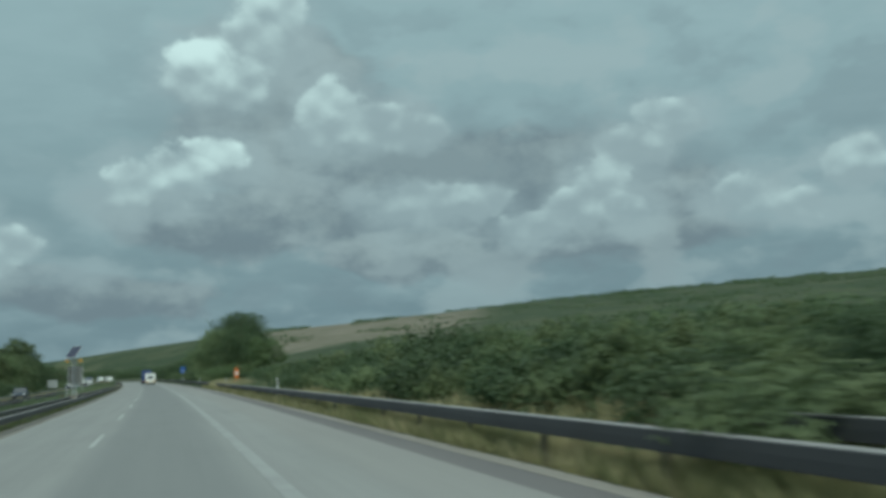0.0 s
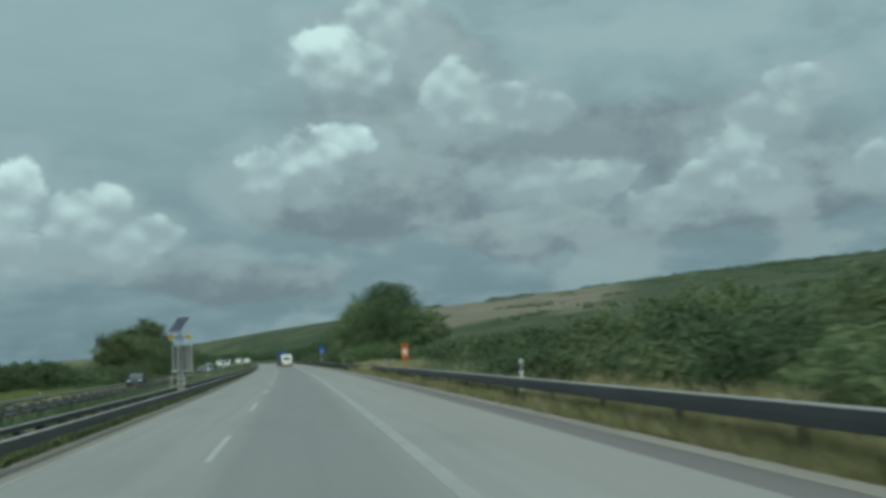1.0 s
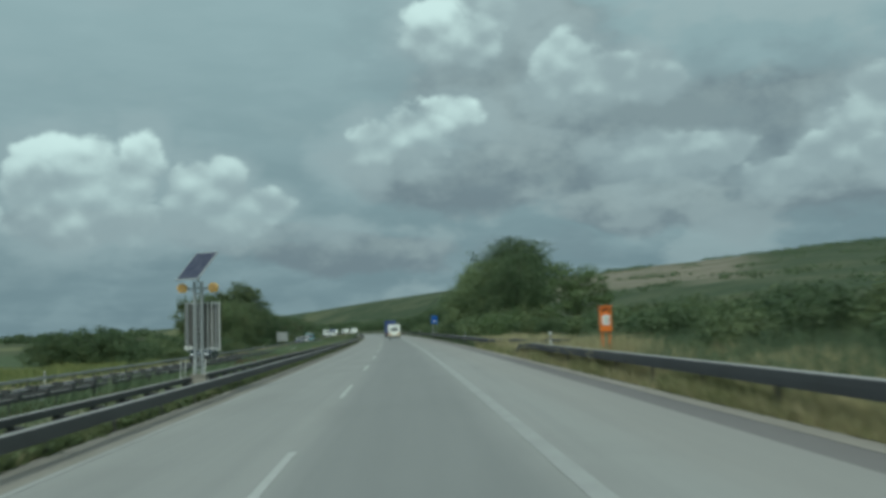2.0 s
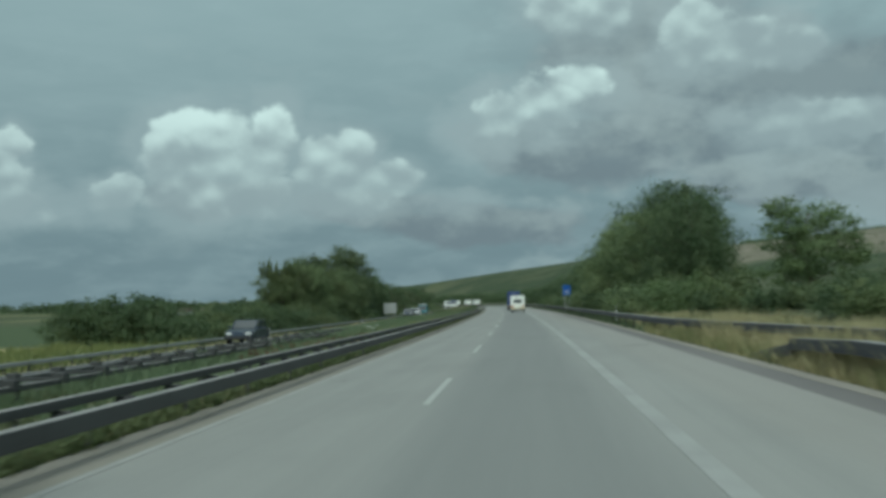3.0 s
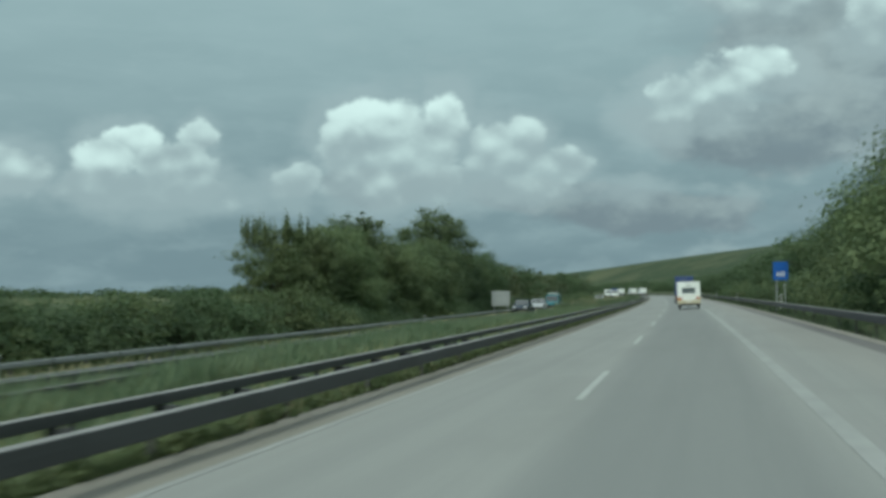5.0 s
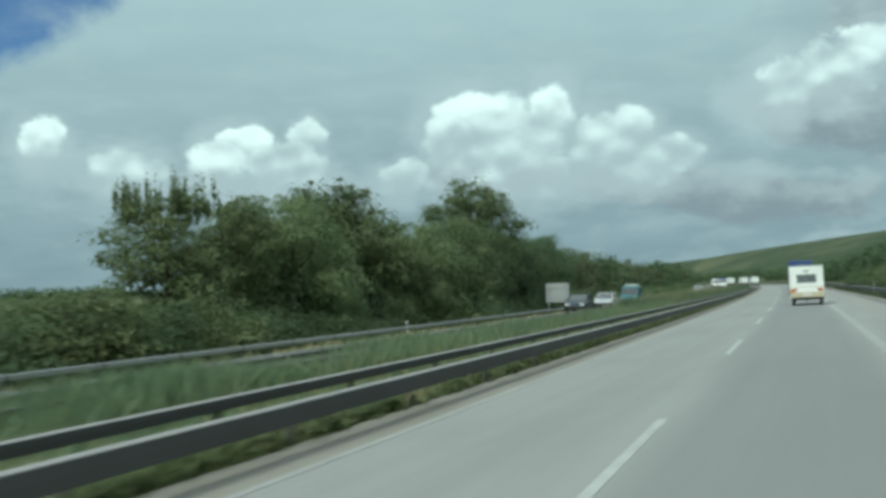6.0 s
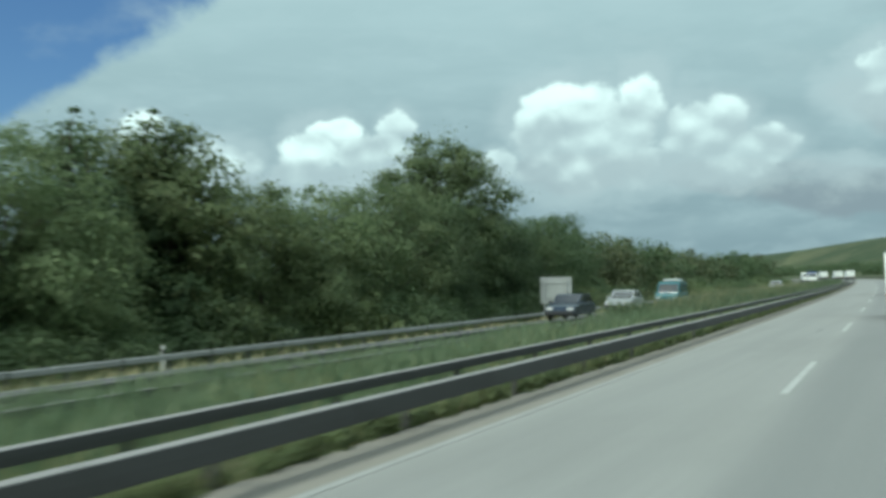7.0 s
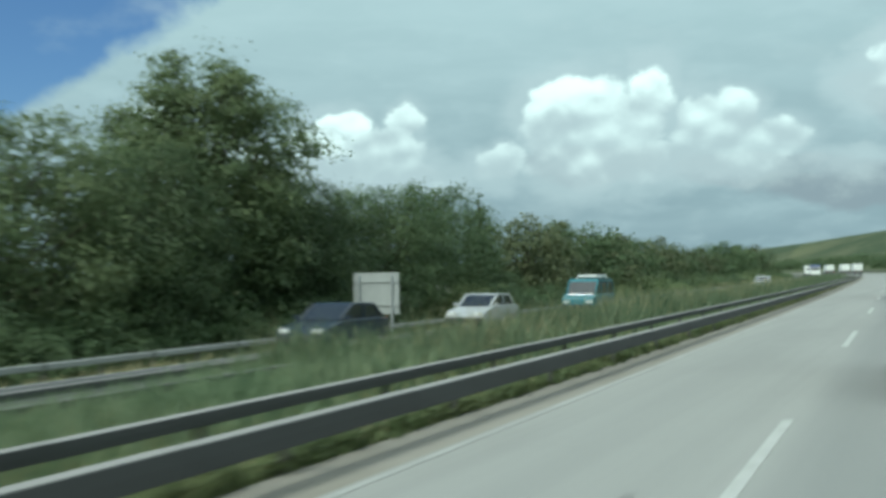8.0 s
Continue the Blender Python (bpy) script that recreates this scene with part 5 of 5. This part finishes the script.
# ---------------------------------------------------------------- vehicles
def wheel(parent, x, y, r, wide=0.20):
    """A wheel with a rounded tyre and a dished rim, its axle along x."""
    bm = bmesh.new()
    outline = [(r * 0.62, -wide / 2), (r * 0.93, -wide / 2), (r, -wide * 0.32), (r, wide * 0.32), (r * 0.93, wide / 2), (r * 0.62, wide / 2)]
    sides = 20
    rings = [[bm.verts.new((x + off, y + rr * math.cos(2 * math.pi * k / sides), r + rr * math.sin(2 * math.pi * k / sides))) for rr, off in outline] for k in range(sides)]
    for k in range(sides):
        a, b = rings[k], rings[(k + 1) % sides]
        for i in range(len(outline) - 1):
            bm.faces.new((a[i], a[i + 1], b[i + 1], b[i]))
    tyre = part("wheel", bm, RUBBER, parent)
    bm = rod(bmesh.new(), (x - wide * 0.44, y, r), (x + wide * 0.44, y, r), r * 0.63, 18)
    rod(bm, (x - wide * 0.5, y, r), (x + wide * 0.5, y, r), r * 0.2, 10)
    part("rim", bm, RIM, tyre)


def caravan():
    """A white touring caravan seen from behind."""
    m = spot(0.55, 237.0, 0.55 * SLOPE + 0.006) @ pose(0, 0, 0, 0, -math.degrees(SLOPE), 0)
    base = thing("caravan", m, "white touring caravan with a grey rear window and cream bumper", "caravan")
    bm = extruded([(-2.50, 0.50), (-2.56, 0.95), (-2.44, 1.50), (-2.38, 2.40), (-2.28, 2.52), (1.60, 2.58), (2.20, 2.42), (2.56, 1.45), (2.50, 0.50)], 2.08, 0.07)
    shell = part("body", bm, WHITE, base, smooth=False)
    part("roof_edge", box(bmesh.new(), (2.02, 0.10, 0.07), (0, -2.33, 2.50), 0.02), WHITE, base)
    glass = part("rear_window", box(bmesh.new(), (1.20, 0.05, 0.52), (0, -2.435, 1.72), 0.03, (-3, 0, 0)), CARAVAN_GLASS, base, "grey tinted rear window")
    for s in (-1, 1):
        part("frame_bar", box(bmesh.new(), (0.05, 0.07, 0.62), (s * 0.62, -2.44, 1.72), 0.012, (-3, 0, 0)), WHITE, glass)
    for z in (1.43, 2.01):
        part("frame_bar", box(bmesh.new(), (1.29, 0.07, 0.05), (0, -2.44 + (z - 1.72) * 0.05, z), 0.012), WHITE, glass)
    part("moulding", box(bmesh.new(), (2.04, 0.04, 0.05), (0, -2.515, 1.20), 0.01), CREAM, base)
    bumper = part("bumper", box(bmesh.new(), (2.06, 0.16, 0.34), (0, -2.56, 0.68), 0.04), CREAM, base, "cream coloured bumper panel")
    part("plate", box(bmesh.new(), (0.52, 0.012, 0.11), (0, -2.645, 0.70), 0.003), SIGN_WHITE, bumper, "pale blank plate bar")
    for s in (-1, 1):
        lamp = part("tail_lamp", box(bmesh.new(), (0.36, 0.05, 0.14), (s * 0.80, -2.575, 1.02), 0.012), TAIL_RED, base, "red tail lamp")
        part("indicator", box(bmesh.new(), (0.14, 0.055, 0.13), (s * 0.91, -2.578, 1.02), 0.01), TAIL_AMBER, lamp)
        part("corner_panel", box(bmesh.new(), (0.30, 0.05, 0.18), (s * 0.88, -2.60, 0.86), 0.012), TAIL_AMBER if s < 0 else CREAM, base)
        part("mudguard", box(bmesh.new(), (0.28, 0.70, 0.12), (s * 0.88, -0.2, 0.62), 0.03), DARK_TRIM, base)
        part("mud_flap", box(bmesh.new(), (0.26, 0.02, 0.26), (s * 0.84, -2.40, 0.36), 0.004), DARK_TRIM, base)
        part("side_window", box(bmesh.new(), (0.03, 1.3, 0.55), (s * 1.045, 0.3, 1.75), 0.012), CARAVAN_GLASS, base)
        wheel(base, s * 0.86, -0.2, 0.31)
    bm = bmesh.new()
    box(bm, (0.05, 0.012, 0.16), (-0.12, -2.40, 2.20), 0.003)
    box(bm, (0.14, 0.012, 0.13), (0.04, -2.40, 2.19), 0.003)
    part("badge", bm, GLASS_DARK, base, "plain dark badge")
    part("chassis", box(bmesh.new(), (1.9, 4.7, 0.16), (0, 0, 0.44), 0.02), DARK_TRIM, base)
    bm = bmesh.new()
    rod(bm, (-0.5, 2.4, 0.45), (0, 3.6, 0.48), 0.04)
    rod(bm, (0.5, 2.4, 0.45), (0, 3.6, 0.48), 0.04)
    rod(bm, (0, 3.3, 0.0), (0, 3.3, 0.6), 0.03)
    part("drawbar", bm, POST_STEEL, base)


caravan()


def truck(X, y, z, paint, label, turn=0.0, high=3.6, long=8.0, wide=2.45):
    """A box truck: body, cab, doors, lamps, wheels."""
    base = thing("truck", spot(X, y, z, turn), label, "truck", "trucks")
    part("cargo_box", box(bmesh.new(), (wide, long - 2.2, high - 1.0), (0, -1.1, 1.0 + (high - 1.0) / 2), 0.05), paint, base)
    part("cab", extruded([(long / 2 - 2.05, 0.6), (long / 2 - 2.05, 2.75), (long / 2 - 0.5, 2.7), (long / 2 - 0.05, 1.7), (long / 2, 0.6)], wide * 0.96, 0.05), paint if paint is WHITE else WHITE, base)
    part("windscreen", box(bmesh.new(), (wide * 0.86, 0.05, 0.80), (0, long / 2 - 0.26, 2.22), 0.02, (24, 0, 0)), GLASS_DARK, base)
    part("bumper", box(bmesh.new(), (wide * 0.95, 0.12, 0.35), (0, long / 2 + 0.03, 0.62), 0.03), DARK_TRIM, base)
    for s in (-1, 1):
        door = part("rear_door", box(bmesh.new(), (wide * 0.485, 0.05, high - 1.15), (s * wide * 0.246, -long / 2 - 0.02, 1.05 + (high - 1.15) / 2), 0.015), paint, base)
        part("latch_bar", rod(bmesh.new(), (s * 0.28, -long / 2 - 0.06, 1.1), (s * 0.28, -long / 2 - 0.06, high - 0.15), 0.018), ALU, door)
        part("tail_lamp", box(bmesh.new(), (0.34, 0.06, 0.13), (s * (wide / 2 - 0.25), -long / 2 - 0.01, 0.84), 0.012), TAIL_RED, base)
        part("headlight", box(bmesh.new(), (0.32, 0.06, 0.18), (s * (wide / 2 - 0.30), long / 2 + 0.06, 0.86), 0.02), SIGN_WHITE, base)
        part("mud_flap", box(bmesh.new(), (0.5, 0.02, 0.45), (s * (wide / 2 - 0.28), -long / 2 + 0.35, 0.45), 0.004), DARK_TRIM, base)
        for yy in (long / 2 - 1.0, -long / 2 + 1.2):
            wheel(base, s * (wide / 2 - 0.18), yy, 0.48, 0.32)
    part("chassis", box(bmesh.new(), (wide * 0.85, long - 0.6, 0.28), (0, 0, 0.84), 0.02), DARK_TRIM, base)
    part("underrun_bar", box(bmesh.new(), (wide * 0.92, 0.10, 0.12), (0, -long / 2 + 0.05, 0.52), 0.015), POST_STEEL, base)


truck(0.6, 286.0, 0.02, TRUCK_BLUE, "blue box truck ahead of the caravan on the motorway", 0, 3.7, 9.0)
for X, y in ((0.5, 560.0), (0.5, 585.0), (0.6, 615.0)):
    truck(X, y, 0.02, WHITE, "white box truck far ahead on the motorway", 0, 3.1, 7.0)
truck(-15.2, 540.0, -0.52, WHITE, "white oncoming truck on the opposite carriageway", 180, 3.1, 7.0)
truck(-15.4, 500.0, -0.52, TRUCK_BLUE, "blue oncoming truck on the opposite carriageway", 180, 3.3, 8.0)


def car(X, y, paint, label, turn=180.0, van=False):
    """A car or van with body, glass, roof, lamps, bumpers and wheels; it faces its local +y."""
    z = float(np.interp(X, (-18.7, -13.0), (-0.66, -0.48)))
    base = thing("van" if van else "car", spot(X, y, z, turn), label, "van" if van else "car", "cars")
    if van:
        lower = [(-2.25, 0.32), (-2.30, 1.05), (1.55, 1.05), (2.20, 0.86), (2.28, 0.32)]
        glass = [(-2.27, 1.05), (-2.18, 1.72), (1.02, 1.76), (1.50, 1.05)]
        roof, w0, w1 = [(-2.18, 1.72), (-2.10, 1.90), (0.90, 1.92), (1.04, 1.76)], 1.82, 1.66
        pillars = ((-2.26, 1.05, -2.18, 1.74), (-1.0, 1.05, -1.0, 1.76), (0.35, 1.05, 0.30, 1.77), (1.52, 1.05, 1.02, 1.78))
    else:
        lower = [(-2.10, 0.30), (-2.16, 0.60), (-2.05, 0.90), (-1.35, 0.96), (0.85, 0.95), (1.85, 0.78), (2.12, 0.58), (2.12, 0.30)]
        glass = [(-1.85, 0.95), (-1.25, 1.36), (0.15, 1.40), (0.98, 0.95)]
        roof, w0, w1 = [(-1.27, 1.35), (-1.15, 1.43), (0.05, 1.45), (0.17, 1.39)], 1.70, 1.42
        pillars = ((-1.87, 0.95, -1.25, 1.38), (-0.55, 0.95, -0.55, 1.41), (1.0, 0.95, 0.15, 1.41))
    part("body", extruded(lower, w0, 0.05), paint, base)
    part("glasshouse", extruded(glass, w1, 0.02), GLASS_DARK, base, "dark tinted windows")
    part("roof", extruded(roof, w1 + 0.02, 0.02), paint, base)
    for ya, za, yb, zb in pillars:
        for s in (-1, 1):
            part("pillar", rod(bmesh.new(), (s * w1 / 2, ya, za), (s * w1 / 2, yb, zb), 0.045, 6), paint, base)
    end = max(p[0] for p in lower)
    for s in (-1, 1):
        part("headlight", box(bmesh.new(), (0.36, 0.10, 0.14), (s * (w0 / 2 - 0.26), end - 0.06, 0.66), 0.03), SIGN_WHITE, base)
        part("tail_lamp", box(bmesh.new(), (0.20, 0.06, 0.26), (s * (w0 / 2 - 0.16), -end + 0.02, 0.78), 0.02), TAIL_RED, base)
        part("mirror", box(bmesh.new(), (0.18, 0.10, 0.13), (s * (w0 / 2 + 0.06), 0.85 if not van else 1.35, 1.02), 0.03), paint, base)
        for yy in (1.35, -1.35):
            wheel(base, s * (w0 / 2 - 0.10), yy, 0.31)
    part("bumper", box(bmesh.new(), (w0 * 0.97, 0.14, 0.20), (0, end, 0.42), 0.04), DARK_TRIM, base)
    part("bumper", box(bmesh.new(), (w0 * 0.97, 0.14, 0.20), (0, -end, 0.42), 0.04), DARK_TRIM, base)
    if van:
        for yy in (-1.4, -0.2):
            part("roof_bar", rod(bmesh.new(), (-0.75, yy, 1.97), (0.75, yy, 1.97), 0.03), ALU, base)
        part("roof_load", box(bmesh.new(), (1.2, 1.9, 0.14), (0, -0.8, 2.07), 0.03), SIGN_WHITE, base, "white load on the roof bars")


car(-16.9, 144.6, CAR_DARK, "dark blue saloon car on the opposite carriageway")
car(-16.9, 276.0, VAN_TEAL, "teal van with roof bars on the opposite carriageway", 180, True)
car(-16.9, 259.8, CAR_SILVER, "silver car on the opposite carriageway")
car(-17.0, 247.5, CAR_DARK, "dark car following on the opposite carriageway")
car(-15.0, 345.0, CAR_SILVER, "pale car far off on the opposite carriageway")


# ---------------------------------------------------------------- small marks and flowers
def tar_patch(X, y, wide, long, seed, label):
    """A thin, ragged smear of tar or rubber on the concrete."""
    rng = np.random.default_rng(seed)
    mx, mz = middle(y)
    pts = []
    for k in range(22):
        a = 2 * math.pi * k / 22
        r = 1 + 0.28 * rng.normal()
        pts.append((mx + X + math.cos(a) * wide / 2 * r, y + math.sin(a) * long / 2 * r, mz + (X + math.cos(a) * wide / 2 * r) * SLOPE + 0.005))
    low = [(p[0], p[1], p[2] - 0.003) for p in pts]
    n = len(pts)
    faces = [tuple(range(n))] + [(i, n + i, n + (i + 1) % n, (i + 1) % n) for i in range(n)]
    me = shape(pts + low, faces, "tar_patch")
    me.materials.append(TAR)
    tagged(new("tar_patch", me), label, "road stain")


TAR = material("tar_stain", (0.165, 0.165, 0.158), 0.8, second=(0.22, 0.22, 0.21), scale=3, fine=20, amount=0.8)
tar_patch(-2.80, 137.4, 0.35, 1.7, 1, "dark tar stain on the concrete of the fast lane")
tar_patch(-3.60, 137.7, 1.5, 0.35, 2, "faint dark streak across the fast lane")
tar_patch(-3.57, 134.2, 0.14, 0.5, 3, "small dark spot on the fast lane")
tar_patch(4.05, 118.7, 0.8, 0.7, 4, "dark tar stain on the hard shoulder")
tar_patch(-4.30, 106.9, 0.12, 0.4, 5, "small dark spot at the road edge")
tar_patch(-2.46, 227.4, 0.16, 0.8, 6, "small dark streak on the fast lane")


def flowers():
    rng = np.random.default_rng(9)
    for k in range(13):
        X, y = -9.5 + rng.normal() * 0.45, 146.2 + rng.normal() * 1.1
        base = thing("wild_flower", spot(X, y), "white umbel flower standing in the grass", "flower", "white flowers")
        h = 0.50 + 0.18 * rng.random()
        part("stalk", rod(bmesh.new(), (0, 0, -0.05), (0.03, 0, h), 0.008, 5), GRASS, base)
        bm = bmesh.new()
        for j in range(9):
            a, d = 2.4 * j, 0.025 * j ** 0.5
            rod(bm, (0.03 + math.cos(a) * d, math.sin(a) * d, h), (0.03 + math.cos(a) * d, math.sin(a) * d, h + 0.03), 0.022, 6, 0.012)
        part("umbel", bm, FLOWER, base)


flowers()


def house(X, y, turn, label):
    """A small plain house with a pitched roof, far off on the plain."""
    base = thing("house", spot(X, y, None, turn), label, "house", "distant houses")
    part("wall", box(bmesh.new(), (9.0, 6.5, 3.2), (0, 0, 1.4), 0.05), SIGN_WHITE, base)
    bm = extruded([(-3.6, 3.0), (0.0, 4.6), (3.6, 3.0)], 9.6, 0.02)
    part("roof", bm, BARK, base, "brown tiled roof")
    for s in (-2.4, 0.0, 2.4):
        part("window", box(bmesh.new(), (0.9, 0.08, 1.1), (s, -3.27, 1.6), 0.02), GLASS_DARK, base)
    base.scale = (0.7, 0.7, 0.7)


for X, y, turn in ((-92.0, 395.0, 20), (-104.0, 410.0, -30), (-80.0, 402.0, 65)):
    house(X, y, turn, "small white house with a brown roof on the plain")
